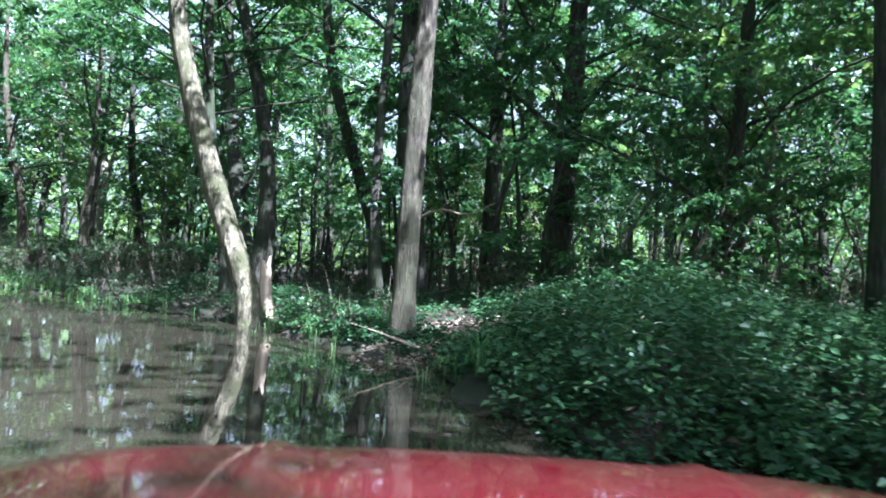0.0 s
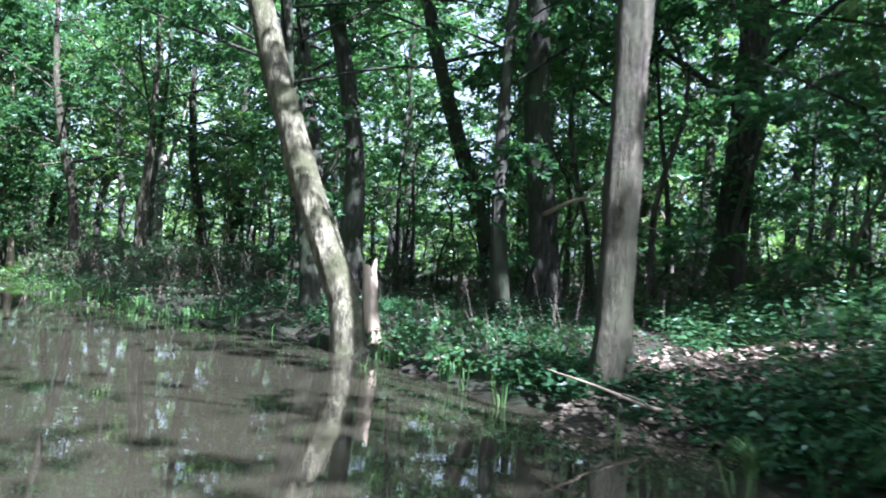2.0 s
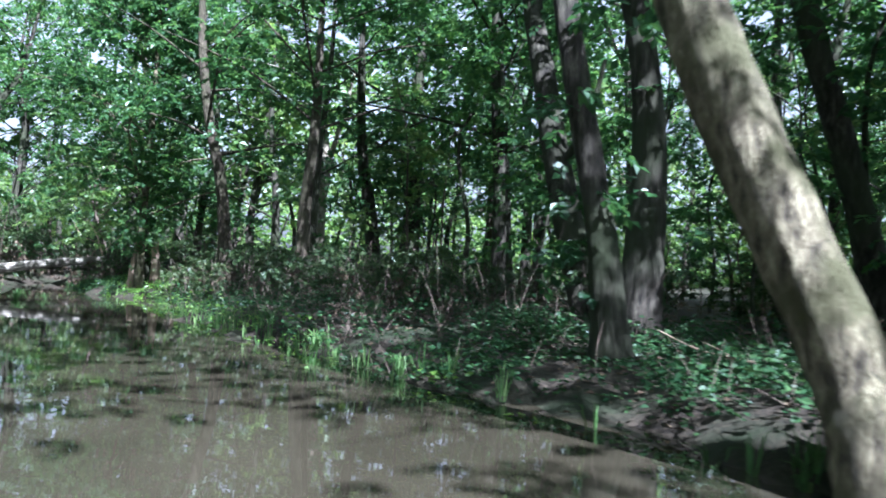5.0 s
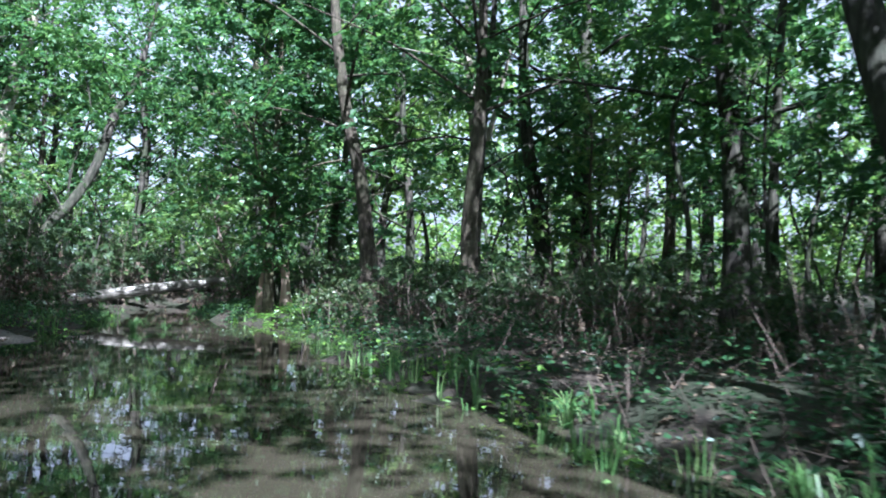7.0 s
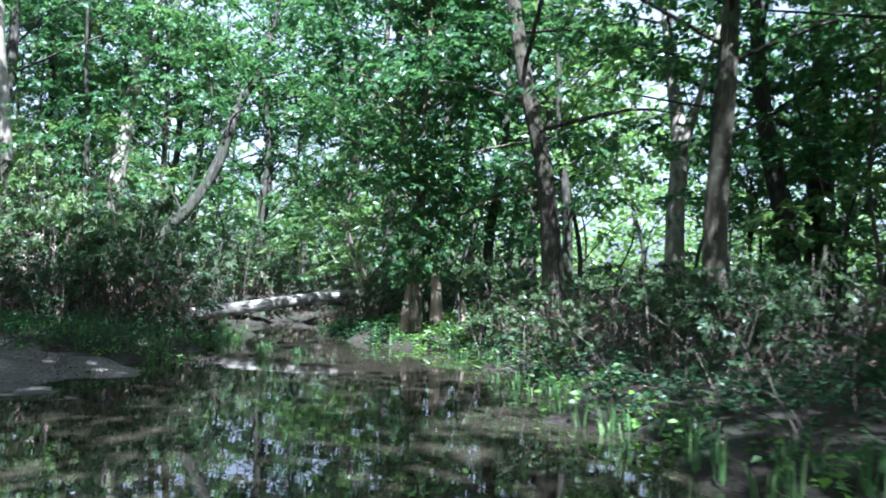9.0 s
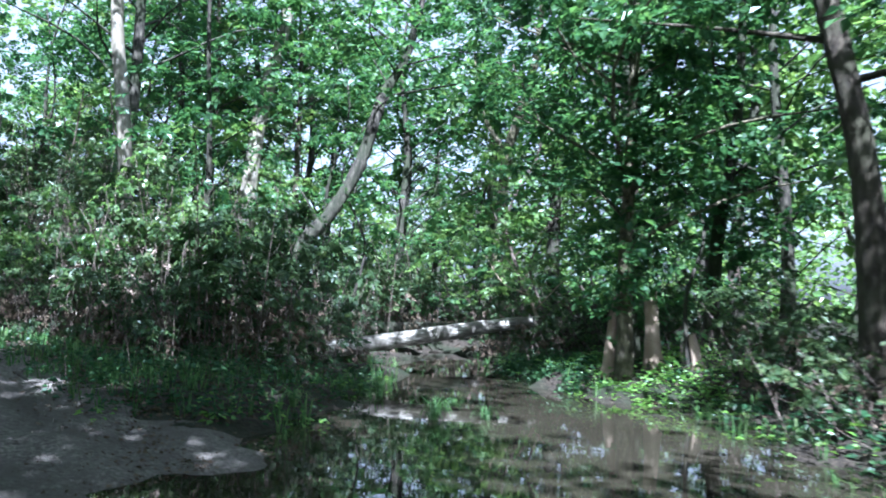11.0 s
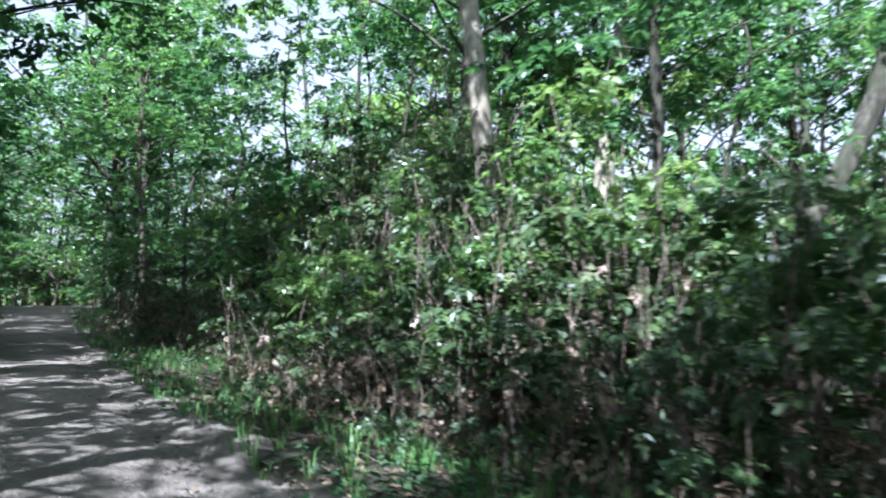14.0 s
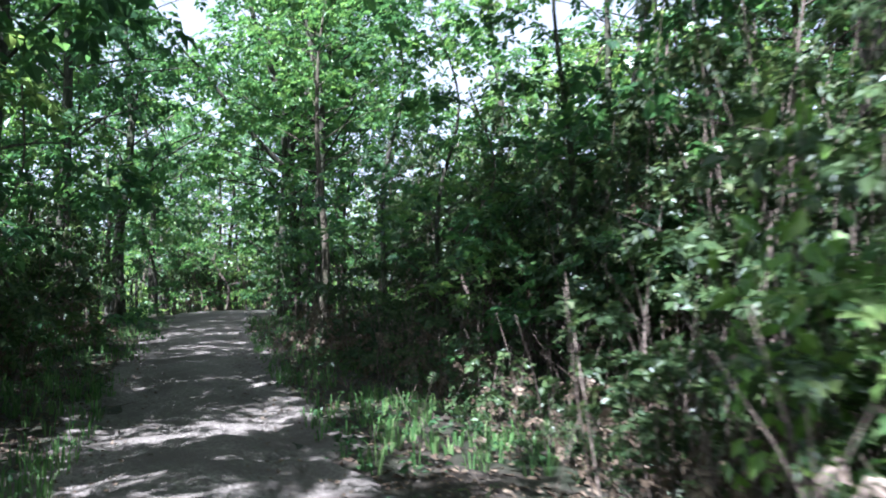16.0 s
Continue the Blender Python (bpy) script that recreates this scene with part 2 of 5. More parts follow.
def leaf_cloud(P, L, rng, droop=0.35, flat=0.55, width=0.34, out=None, along=None, face=None):
    """Folded pointed leaves at the points P: two triangles each; along and face give the way they grow and look."""
    n = len(P)
    L = L * (0.65 + 0.7 * rng.random(n))[:, None]
    ang = rng.random(n) * 2 * np.pi
    a = np.c_[np.cos(ang), np.sin(ang), -droop + 0.5 * rng.standard_normal(n) * (1 - flat)]
    if out is not None:
        a = a * 0.6 + out
    if along is not None:
        a = along + 0.22 * rng.standard_normal((n, 3))
    a /= np.linalg.norm(a, axis=1)[:, None] + 1e-9
    up = np.c_[rng.standard_normal((n, 2)) * (1.1 - flat), np.ones(n)]
    if face is not None:
        up = face + 0.28 * rng.standard_normal((n, 3))
    s = np.cross(a, up)
    s /= np.linalg.norm(s, axis=1)[:, None] + 1e-9
    nn = np.cross(s, a)
    v = np.stack([P, P + a * L * 0.45 + s * L * width + nn * L * 0.1, P + a * L - nn * L * 0.12, P + a * L * 0.45 - s * L * width + nn * L * 0.1], 1).reshape(-1, 3)
    b = np.arange(n)[:, None] * 4
    f = np.concatenate([b + np.array([0, 2, 1]), b + np.array([0, 3, 2])], 1).reshape(-1, 3)
    return v, f


# ---- the lie of the land ----
# edge of the flood: bank of the wood, the inlet, the spit with the road, and the far side behind the car
SHORE = np.array([(14, 3), (3.3, 5.9), (1.4, 6.9), (0.6, 8.2), (0.1, 10.9), (-1.3, 12.7), (-2.9, 14.5), (-3.4, 16.3), (-4.6, 17.8), (-8.1, 20.3), (-11, 23.1),
                  (-14.7, 26.9), (-16.9, 29.6), (-20.1, 33.6), (-22.2, 34.7), (-25.2, 37.0), (-27.4, 38.8), (-29.4, 41), (-32.2, 42.8), (-33, 41.2), (-29.8, 36.4),
                  (-27.2, 33.4), (-24.6, 29.9), (-23.9, 27.9), (-24.8, 26.6), (-23.2, 24.4), (-21.5, 20), (-14, 11), (-7, 0), (-4, -16), (16, -18)], float)
LINE = np.array([(-17, 22.6, -0.12), (-20, 23.8, -0.1), (-22.6, 24.65, 0.0), (-24.6, 25.05, 0.2), (-26.5, 25.35, 0.42), (-30.6, 25.75, 0.76), (-36, 26.0, 0.95), (-43, 26.3, 1.12), (-50, 26.6, 1.5),
                 (-60, 27.2, 2.1), (-72, 28.6, 2.75), (-84, 31.5, 2.95), (-100, 37, 2.9)])  # middle of the dirt road and its height


def shore_distance(x, y):
    """Metres from the flood's edge: plus on land, minus in the water."""
    p = np.stack([x, y], -1)
    best = np.full(x.shape, 1e9)
    inside = np.zeros(x.shape, bool)
    for a, b in zip(SHORE, np.roll(SHORE, -1, 0)):
        ab = b - a
        s = np.clip(((p - a) @ ab) / (ab @ ab), 0, 1)
        best = np.minimum(best, np.linalg.norm(p - a - s[..., None] * ab, axis=-1))
        cross = (a[1] > y) != (b[1] > y)
        inside ^= cross & (x < (b[0] - a[0]) * (y - a[1]) / (b[1] - a[1] + 1e-12) + a[0])
    return np.where(inside, -best, best)


def road_near(x, y):
    """Distance to the road's middle and the road's height there."""
    best, high = np.full(x.shape, 1e9), np.zeros(x.shape)
    p = np.stack([x, y], -1)
    for a, b in zip(LINE[:-1], LINE[1:]):
        ab = b[:2] - a[:2]
        s = np.clip(((p - a[:2]) @ ab) / (ab @ ab), 0, 1)
        d = np.linalg.norm(p - a[:2] - s[..., None] * ab, axis=-1)
        near = d < best
        best, high = np.where(near, d, best), np.where(near, a[2] + s * (b[2] - a[2]), high)
    return best, high


def waves(x, y, k, seed):
    r = np.random.default_rng(seed)
    z = np.zeros(x.shape)
    for _ in range(9):
        a, f = r.random() * 6.28, k * (0.6 + 1.6 * r.random())
        z += np.sin((x * math.cos(a) + y * math.sin(a)) * f + r.random() * 6.28) / 9
    return z


def ground_height(x, y):
    d = shore_distance(x, y) + 1.5 * waves(x, y, 1.7, 3) + 0.9 * waves(x, y, 4.2, 4)
    land = (0.42 + 0.25 * np.clip((x + 1) / 3, 0, 1)) * (1 - np.exp(-np.maximum(d, 0) / 1.2)) + 0.012 * np.clip(d, 0, 40)
    bed = -0.32 * (1 - np.exp(np.minimum(d, 0) / 1.1))
    z = np.where(d > 0, land, bed) + (0.10 * waves(x, y, 0.9, 5) + 0.05 * waves(x, y, 3.1, 6)) * np.clip(d + 0.4, 0, 1)
    z = z + 0.36 * np.exp(-((x + 22.6) ** 2 + (y - 36.7) ** 2) / 2.6)
    rd, rz = road_near(x, y)
    k = np.clip((rd - 1.3) / 3.2, 0, 1)
    k = k * k * (3 - 2 * k)
    west = np.clip((-19.0 - x) / 4, 0, 1)
    rise = np.where(d > -0.4, rz + 0.14 * np.clip((rd - 1.3) / 1.5, 0, 1), np.minimum(rz, -0.05))
    hill = np.clip((-36 - x) / 30, 0, 1) * 1.6
    return np.where(rd < 4.5, z * (1 - west * (1 - k)) + (rise - 0.05) * west * (1 - k), z) + hill * k


def gaps(lo, hi, step, far):
    mid = np.arange(lo, hi + 1e-6, step)
    out = np.geomspace(2, far, 14)
    return np.concatenate([lo - out[::-1], mid, hi + out])


gx, gy = gaps(-74, 24, 0.4, 900), gaps(-6, 56, 0.4, 900)
X, Y = np.meshgrid(gx, gy, indexing="ij")
Z = ground_height(X, Y)
ny = len(gy)
i, j = np.meshgrid(np.arange(len(gx) - 1), np.arange(ny - 1), indexing="ij")
i, j = i.ravel(), j.ravel()
ground = new("ground", mesh_from("ground", np.c_[X.ravel(), Y.ravel(), Z.ravel()], np.c_[i * ny + j, (i + 1) * ny + j, (i + 1) * ny + j + 1, i * ny + j + 1], SOIL, True))
tagged(ground, "dark damp forest floor of soil and leaf litter", "ground", kind="structure")

water = new("water", mesh_from("water", [(-55, -40, 0), (40, -40, 0), (40, 60, 0), (-55, 60, 0)], [(0, 1, 2, 3)], WATER))
tagged(water, "still muddy brown flood water mirroring the trees", "water", kind="structure")

rng = np.random.default_rng(11)


def floor_at(x, y):
    return ground_height(np.atleast_1d(np.asarray(x, float)), np.atleast_1d(np.asarray(y, float)))


def build_road():
    mid = smooth_path(LINE[1:], 14)
    d = np.gradient(mid[:, :2], axis=0)
    d /= np.linalg.norm(d, axis=1)[:, None]
    nrm = np.c_[-d[:, 1], d[:, 0]]
    cols = np.linspace(-1, 1, 25)
    n = len(mid)
    edge = 2.0 + 0.7 * waves(np.arange(n) * 0.55, np.zeros(n), 1.3, 8) + 0.16 * rng.standard_normal(n)
    edge2 = 1.8 + 0.6 * waves(np.arange(n) * 0.55, np.ones(n) * 9, 1.3, 9) + 0.16 * rng.standard_normal(n)
    near = np.clip((mid[:, 0] + 31) / 8, 0, 1)  # spreads into a muddy ramp at the water
    edge, edge2 = edge + 1.2 * near, edge2 + 0.8 * near
    v = []
    for k, c in enumerate(cols):
        w = np.where(c > 0, edge, edge2) * c
        xy = mid[:, :2] + nrm * w[:, None]
        rut = -0.05 * np.exp(-((abs(c) - 0.52) / 0.16) ** 2) + 0.02 * np.exp(-(c / 0.3) ** 2)
        z = mid[:, 2] + rut + (0.025 + 0.05 * near) * waves(xy[:, 0], xy[:, 1], 4.5, 12) + 0.05 * near * waves(xy[:, 0], xy[:, 1], 1.9, 14) - 0.16 * max(0, abs(c) - 0.86) / 0.14 + 0.02
        v.append(np.c_[xy, z])
    v = np.stack(v, 1).reshape(-1, 3)
    m = len(cols)
    a, b = np.meshgrid(np.arange(n - 1), np.arange(m - 1), indexing="ij")
    a, b = a.ravel(), b.ravel()
    ob = new("road", mesh_from("road", v, np.c_[a * m + b, a * m + b + 1, (a + 1) * m + b + 1, (a + 1) * m + b], ROAD, True))
    tagged(ob, "grey-brown dirt track with two worn wheel ruts", "road", kind="structure")


build_road()


# ---- trees ----
def limbs_of(r, base, top_z, r0, reach, count, low, axis=None):
    """Side branches and the leaf clump centres that they carry."""
    parts, centres = [], []
    for k in range(count):
        f = low + (1 - low) * (k + r.random()) / count
        p0 = axis(f) if axis else np.array([0, 0, top_z * f])
        ang = k * 2.4 + r.random()
        ln = reach * (1.15 - 0.75 * ((f - low) / (1 - low)) ** 1.5) * (0.6 + 0.6 * r.random())
        rise = ln * (0.15 + 0.55 * r.random())
        p1 = p0 + np.array([math.cos(ang) * ln * 0.5, math.sin(ang) * ln * 0.5, rise * 0.65])
        p2 = p0 + np.array([math.cos(ang + 0.3) * ln, math.sin(ang + 0.3) * ln, rise])
        rb = max(0.012, r0 * 0.32 * (1.1 - f))
        parts.append(tube(smooth_path([p0, p1, p2], 3), [rb, rb * 0.25], 4))
        for s in (0.45, 0.65, 0.82, 1.0):
            q = p1 + (p2 - p1) * (s - 0.5) * 2 if s > 0.5 else p0 + (p1 - p0) * s * 2
            centres.append(q + r.standard_normal(3) * np.array([0.5, 0.5, 0.2]) * (0.4 + ln * 0.16))
    return parts, np.array(centres)


def clumps(r, centres, n, spread, L, droop=0.3, flat=0.55, width=0.34, tuft=13):
    """Foliage in flat drooping pads with gaps between them; each pad holds leafy sprays of seven leaves in two ranks."""
    m = n // 7
    g = max(3, m // tuft)
    C = centres[r.integers(0, len(centres), g)] + r.standard_normal((g, 3)) * np.array([spread, spread, spread * 0.5])
    wide = L * (1.2 + 1.5 * r.random(g))
    tilt = r.standard_normal((g, 2)) * 0.22
    pick = r.integers(0, g, m)
    off = r.standard_normal((m, 3)) * wide[pick][:, None] * np.array([1.0, 1.0, 0.2])
    off[:, 2] += (off[:, :2] * tilt[pick]).sum(1) - 0.22 * (off[:, :2] ** 2).sum(1) / wide[pick]
    S = C[pick] + off
    ang = np.arctan2(off[:, 1], off[:, 0]) + 0.9 * r.standard_normal(m)
    axis = np.c_[np.cos(ang), np.sin(ang), -droop + 0.25 * r.standard_normal(m)]
    axis /= np.linalg.norm(axis, axis=1)[:, None]
    up = np.c_[r.standard_normal((m, 2)) * (0.85 - flat * 0.7), np.ones(m)]
    side = np.cross(axis, up)
    side /= np.linalg.norm(side, axis=1)[:, None]
    face = np.cross(side, axis)
    step = np.array([0.2, 0.3, 0.75, 0.85, 1.3, 1.4, 1.7]) * L
    rank = np.array([1, -1, 1, -1, 1, -1, 0.1])
    P = S[:, None] + axis[:, None] * step[None, :, None] - np.array([0, 0, 1.0]) * (step[None, :, None] ** 2) * 0.35
    D = axis[:, None] * 0.6 + side[:, None] * rank[None, :, None] * 0.85 - np.array([0, 0, 0.12])
    F = np.repeat(face[:, None], 7, 1)
    return leaf_cloud(P.reshape(-1, 3), L * 0.92, r, width=width, along=D.reshape(-1, 3), face=F.reshape(-1, 3))


def generic_tree(seed, h, r0, reach, count, low, n, L, bark, leaf, spread=0.42):
    r = np.random.default_rng(seed)
    bend = r.standard_normal((5, 2)) * 0.28
    pts = [(bend[k, 0] * k * 0.4, bend[k, 1] * k * 0.4, z) for k, z in enumerate((-0.4, h * 0.2, h * 0.45, h * 0.72, h))]
    path = smooth_path(pts, 4)
    ax = lambda f: np.array([np.interp(f * h, path[:, 2], path[:, c]) for c in range(3)])
    lp, ce = limbs_of(r, None, h, r0, reach, count, low, ax)
    v, f = tube(path, [r0 * 1.1, r0 * 0.9, r0 * 0.7, r0 * 0.4, 0.02], 8, 0.06, r, 0.35)
    return mesh_from("trunk", v, f, bark, True), leafy("crown", joined(lp), clumps(r, ce, n, spread, L), bark, leaf)


KINDS = [generic_tree(101, 17, 0.19, 4.2, 26, 0.28, 4900, 0.22, BARK, LEAF),
         generic_tree(102, 14, 0.13, 3.4, 22, 0.2, 4200, 0.21, BARK, LEAF),
         generic_tree(103, 19, 0.24, 4.8, 28, 0.34, 5500, 0.225, BARK, LEAF),
         generic_tree(104, 11, 0.09, 2.8, 20, 0.15, 3300, 0.19, BARK, LEAF),
         generic_tree(105, 16, 0.16, 3.8, 24, 0.42, 4500, 0.22, BARK_MID, LEAF)]
FAR_KINDS = [generic_tree(111, 17, 0.19, 4.6, 26, 0.16, 2000, 0.37, BARK, LEAF_SUN_TONE, 0.6),
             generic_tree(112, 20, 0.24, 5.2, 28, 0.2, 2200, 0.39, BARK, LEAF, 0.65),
             generic_tree(113, 13, 0.12, 3.8, 22, 0.1, 1600, 0.36, BARK, LEAF_SUN_TONE, 0.6)]
POLES = [generic_tree(211, 6.5, 0.045, 1.1, 9, 0.4, 420, 0.16, BARK, LEAF, 0.3), generic_tree(212, 5.0, 0.032, 1.0, 8, 0.35, 380, 0.15, BARK, LEAF, 0.3), generic_tree(213, 8.5, 0.06, 1.4, 10, 0.45, 520, 0.17, BARK, LEAF, 0.35)]
SAPLINGS = [generic_tree(201, 5.2, 0.035, 1.7, 15, 0.12, 1500, 0.135, TWIG, LEAF),
            generic_tree(202, 3.8, 0.028, 1.5, 13, 0.1, 1300, 0.13, TWIG, LEAF),
            generic_tree(203, 6.5, 0.05, 2.0, 16, 0.18, 1800, 0.14, TWIG, LEAF_SUN_TONE)]


def place(name, kind, x, y, turn, s, label, cat, group="", dz=0.0, sz=1.0):
    ob = new(name)
    ob.matrix_basis = Matrix.Translation((x, y, float(floor_at(x, y)[0]) + dz)) @ Matrix.Rotation(turn, 4, "Z") @ Matrix.Diagonal((s, s, s * sz, 1))
    part("trunk", kind[0], ob)
    part("crown", kind[1], ob)
    return tagged(ob, label, cat, group)


def special(name, pts, radii, label, bark, limb=None, seed=0, n=0, reach=3.0, low=0.5, count=14, L=0.19, leaf=None, seg=14, flare=0.5, cat="tree", rough=0.05):
    """A tree of its own shape: trunk along a line, with limbs and crown above."""
    r = np.random.default_rng(seed)
    path = smooth_path(pts, 5)
    base = path[0].copy()
    path = path - base
    ob = new(name)
    ob.location = base
    parts = [tube(path, radii, seg, rough, r, flare)]
    h = path[-1, 2]
    ce = None
    if n:
        ax = lambda f: np.array([np.interp(f * h, path[:, 2], path[:, c]) for c in range(3)])
        lp, ce = limbs_of(r, None, h, radii[0], reach, count, low, ax)
    part("trunk", mesh_from("trunk", *parts[0], bark, True), ob)
    for p in limb or ():
        part("branch", mesh_from("branch", *tube(smooth_path(np.array(p[0]) - base, 4), p[1], 8, 0.05, r), bark, True), ob)
    for v, f in lp if n else ():
        part("branch", mesh_from("branch", v, f, bark, True), ob)
    if n:
        crown = clumps(r, ce, n, 0.45, L)
        if bark is BARK:  # small leafy shoots along the bole
            bole = np.array([ax(f) for f in np.linspace(0.12, low + 0.1, 14)])
            crown = joined([crown, clumps(r, bole + r.standard_normal(bole.shape) * np.array([0.4, 0.4, 0.3]), n // 8, 0.2, L * 0.85, tuft=5)])
        part("crown", mesh_from("crown", *crown, leaf or LEAF), ob)
    return tagged(ob, label, cat)


special("tree", [(-3.95, 16.42, -0.35), (-4.06, 16.5, 0.44), (-4.23, 16.66, 0.95), (-4.93, 16.9, 2.6), (-5.74, 17.25, 4.85), (-6.3, 17.5, 7), (-6.4, 17.7, 10), (-6.6, 18, 14)],
        [0.31, 0.27, 0.25, 0.236, 0.22, 0.19, 0.13, 0.04], "pale grey leaning tree trunk rising from the flood edge", BARK_PALE, seed=1, n=5000, low=0.62, reach=4, seg=24, rough=0.09, flare=0.12)
special("tree", [(-0.62, 12.4, 0.1), (-0.61, 12.38, 0.9), (-0.58, 12.4, 2.5), (-0.52, 12.42, 4.3), (-0.4, 12.5, 7.5), (-0.2, 12.6, 14)],
        [0.22, 0.18, 0.172, 0.165, 0.14, 0.05], "straight brown-grey tree trunk on the bank", BARK_MID, seed=2, n=3400, low=0.5, reach=4.0, seg=24, rough=0.09, flare=0.15)
special("tree", [(-6.2, 25.2, 0.1), (-6.4, 25.5, 0.94), (-7.0, 26.15, 3.3), (-7.4, 26.7, 5.2), (-7.9, 27.2, 8), (-8.1, 27.6, 14)],
        [0.32, 0.29, 0.27, 0.24, 0.19, 0.05], "dark leaning tree with dappled bark", BARK, seed=3, n=9500, low=0.48, reach=6.4, count=24,
        limb=[([(-7.0, 26.1, 3.4), (-6.5, 26.0, 4.2), (-6.2, 25.9, 5.4)], [0.09, 0.04])])
special("tree", [(-0.8, 21.2, 0.2), (-0.88, 21, 2.3), (-1.15, 20.6, 4.8), (-1.25, 20.6, 9), (-1.2, 20.8, 15)], [0.34, 0.29, 0.27, 0.2, 0.05],
        "thick dark tree trunk in the wood", BARK, seed=4, n=6000, low=0.4, reach=4.2)
special("tree", [(-1.7, 24.6, 0.2), (-2.2, 24.3, 2.4), (-3.2, 23.7, 5.5), (-3.9, 23.6, 8.5), (-4.2, 23.6, 14)], [0.25, 0.22, 0.19, 0.15, 0.04],
        "slender dark tree leaning over the wood floor", BARK, seed=5, n=5200, low=0.45, reach=3.6)
special("tree", [(-1.7, 19.9, 0.2), (-1.84, 19.86, 3.5), (-1.7, 19.9, 8), (-1.6, 20, 13)], [0.16, 0.13, 0.1, 0.03], "thin dark tree in the wood", BARK, seed=6, n=4600, low=0.35, reach=4)
special("tree", [(1.45, 25.2, 0.3), (1.4, 24.9, 2.5), (1.4, 24.8, 5), (1.5, 25, 15)], [0.33, 0.29, 0.26, 0.06], "tall dark straight tree trunk", BARK, seed=7, n=9000, low=0.3, reach=4.2, count=20)
special("tree", [(3.1, 31, 0.3), (3.0, 31, 4), (3.2, 31, 15)], [0.24, 0.2, 0.05], "dark straight tree trunk in the wood", BARK, seed=8, n=5500, low=0.3, reach=4)
special("tree", [(2.85, 21.4, 0.3), (3.05, 21.2, 2.6), (3.15, 20.5, 7), (3.3, 20.3, 15)], [0.38, 0.33, 0.27, 0.06], "broad dark tree trunk in deep shade", BARK, seed=9, n=11000, low=0.26, reach=4.6, count=22)
special("tree", [(5.35, 15.6, 0.3), (5.5, 15.6, 2.5), (5.75, 15.6, 5.4), (6, 15.6, 12)], [0.2, 0.17, 0.15, 0.04], "dark tree behind the undergrowth", BARK, seed=10, n=9500, low=0.17, reach=4.0, count=24, L=0.17)
special("tree", [(-5.75, 21.1, 0.1), (-5.91, 21.1, 1.66), (-6.16, 21.1, 3.0), (-6.42, 21.1, 4.34), (-6.6, 21.1, 5.7), (-6.8, 21.3, 9), (-6.9, 21.5, 13)], [0.21, 0.185, 0.175, 0.165, 0.15, 0.1, 0.03], "dark upright tree near the bank", BARK, seed=12, n=3600, low=0.38, reach=6.6, count=24)
special("tree", [(-18.1, 33.7, 0.2), (-18.25, 33.4, 3.5), (-18.65, 33.0, 6), (-19.1, 33.1, 9), (-19.3, 33.3, 14)], [0.22, 0.18, 0.16, 0.12, 0.03], "leaning grey tree by the inlet", BARK_MID, seed=13, n=1800, low=0.3, reach=4)
special("tree", [(-16.6, 37.5, 0.2), (-16.6, 37.3, 3), (-16.55, 37.5, 5.1), (-16.9, 37.6, 8), (-17.2, 37.8, 13)], [0.25, 0.21, 0.2, 0.12, 0.03], "pale forked tree in the wood", BARK_WHITE, seed=14, n=3500, low=0.55, reach=3.2,
        limb=[([(-16.55, 37.4, 4.6), (-16.0, 37.3, 6.2), (-15.4, 37.2, 8.5)], [0.14, 0.04])])
special("tree", [(-13.8, 35.6, 0.2), (-14.05, 35.6, 3), (-14.5, 35.5, 6), (-14.7, 35.6, 13)], [0.24, 0.2, 0.16, 0.04], "grey-brown leaning tree in the wood", BARK, seed=15, n=5500, low=0.35, reach=3.8)
special("tree", [(-15, 33, 0.2), (-14.9, 33, 4), (-14.6, 33, 8), (-14.6, 33, 12)], [0.12, 0.1, 0.07, 0.02], "thin dark tree near the bank", BARK, seed=16, n=2400, low=0.3, reach=2.8)
special("tree", [(-13.6, 39, 0.2), (-13.65, 39, 3), (-13.5, 39, 14)], [0.4, 0.32, 0.06], "dark thick tree trunk in shade", BARK, seed=17, n=6000, low=0.3, reach=4.2)
special("tree", [(-9.0, 32, 0.2), (-9.1, 32, 3.5), (-9.4, 32, 8), (-9.4, 32, 14)], [0.28, 0.23, 0.17, 0.04], "dark tree with a forked limb", BARK, seed=18, n=6000, low=0.3, reach=4.2)
special("tree", [(-14.6, 31.6, 0.1), (-14.62, 31.6, 2.7), (-14.4, 31.6, 6), (-14.5, 31.8, 12)], [0.22, 0.18, 0.13, 0.03], "grey tree with a flared foot", BARK_MID, seed=19, n=6000, low=0.4, reach=5.4, count=20)
special("tree", [(-22.85, 35.9, 0.25), (-22.87, 35.95, 1.2), (-22.9, 36.0, 2.6), (-22.8, 36.1, 6), (-22.7, 36.2, 13)], [0.19, 0.16, 0.14, 0.1, 0.03], "leafy tree with a pale foot on the bank", BARK_PALE, seed=20, n=13000, low=0.2, reach=3.8, count=34, L=0.18, flare=0.15)
special("tree", [(-22.75, 36.3, 0.3), (-22.85, 36.1, 3), (-22.8, 36.1, 7), (-22.7, 36.2, 11)], [0.07, 0.06, 0.045, 0.02], "slim tree leafing thickly around the pale trunk", BARK, seed=28, n=9500, low=0.17, reach=1.8, count=34, L=0.17)
special("tree", [(-22.1, 38.3, 0.2), (-21.9, 38.2, 3), (-21.4, 38.1, 6), (-21.3, 38.2, 12)], [0.16, 0.14, 0.1, 0.03], "thin leaning tree by the inlet", BARK, seed=21, n=6000, low=0.3, reach=3.6)
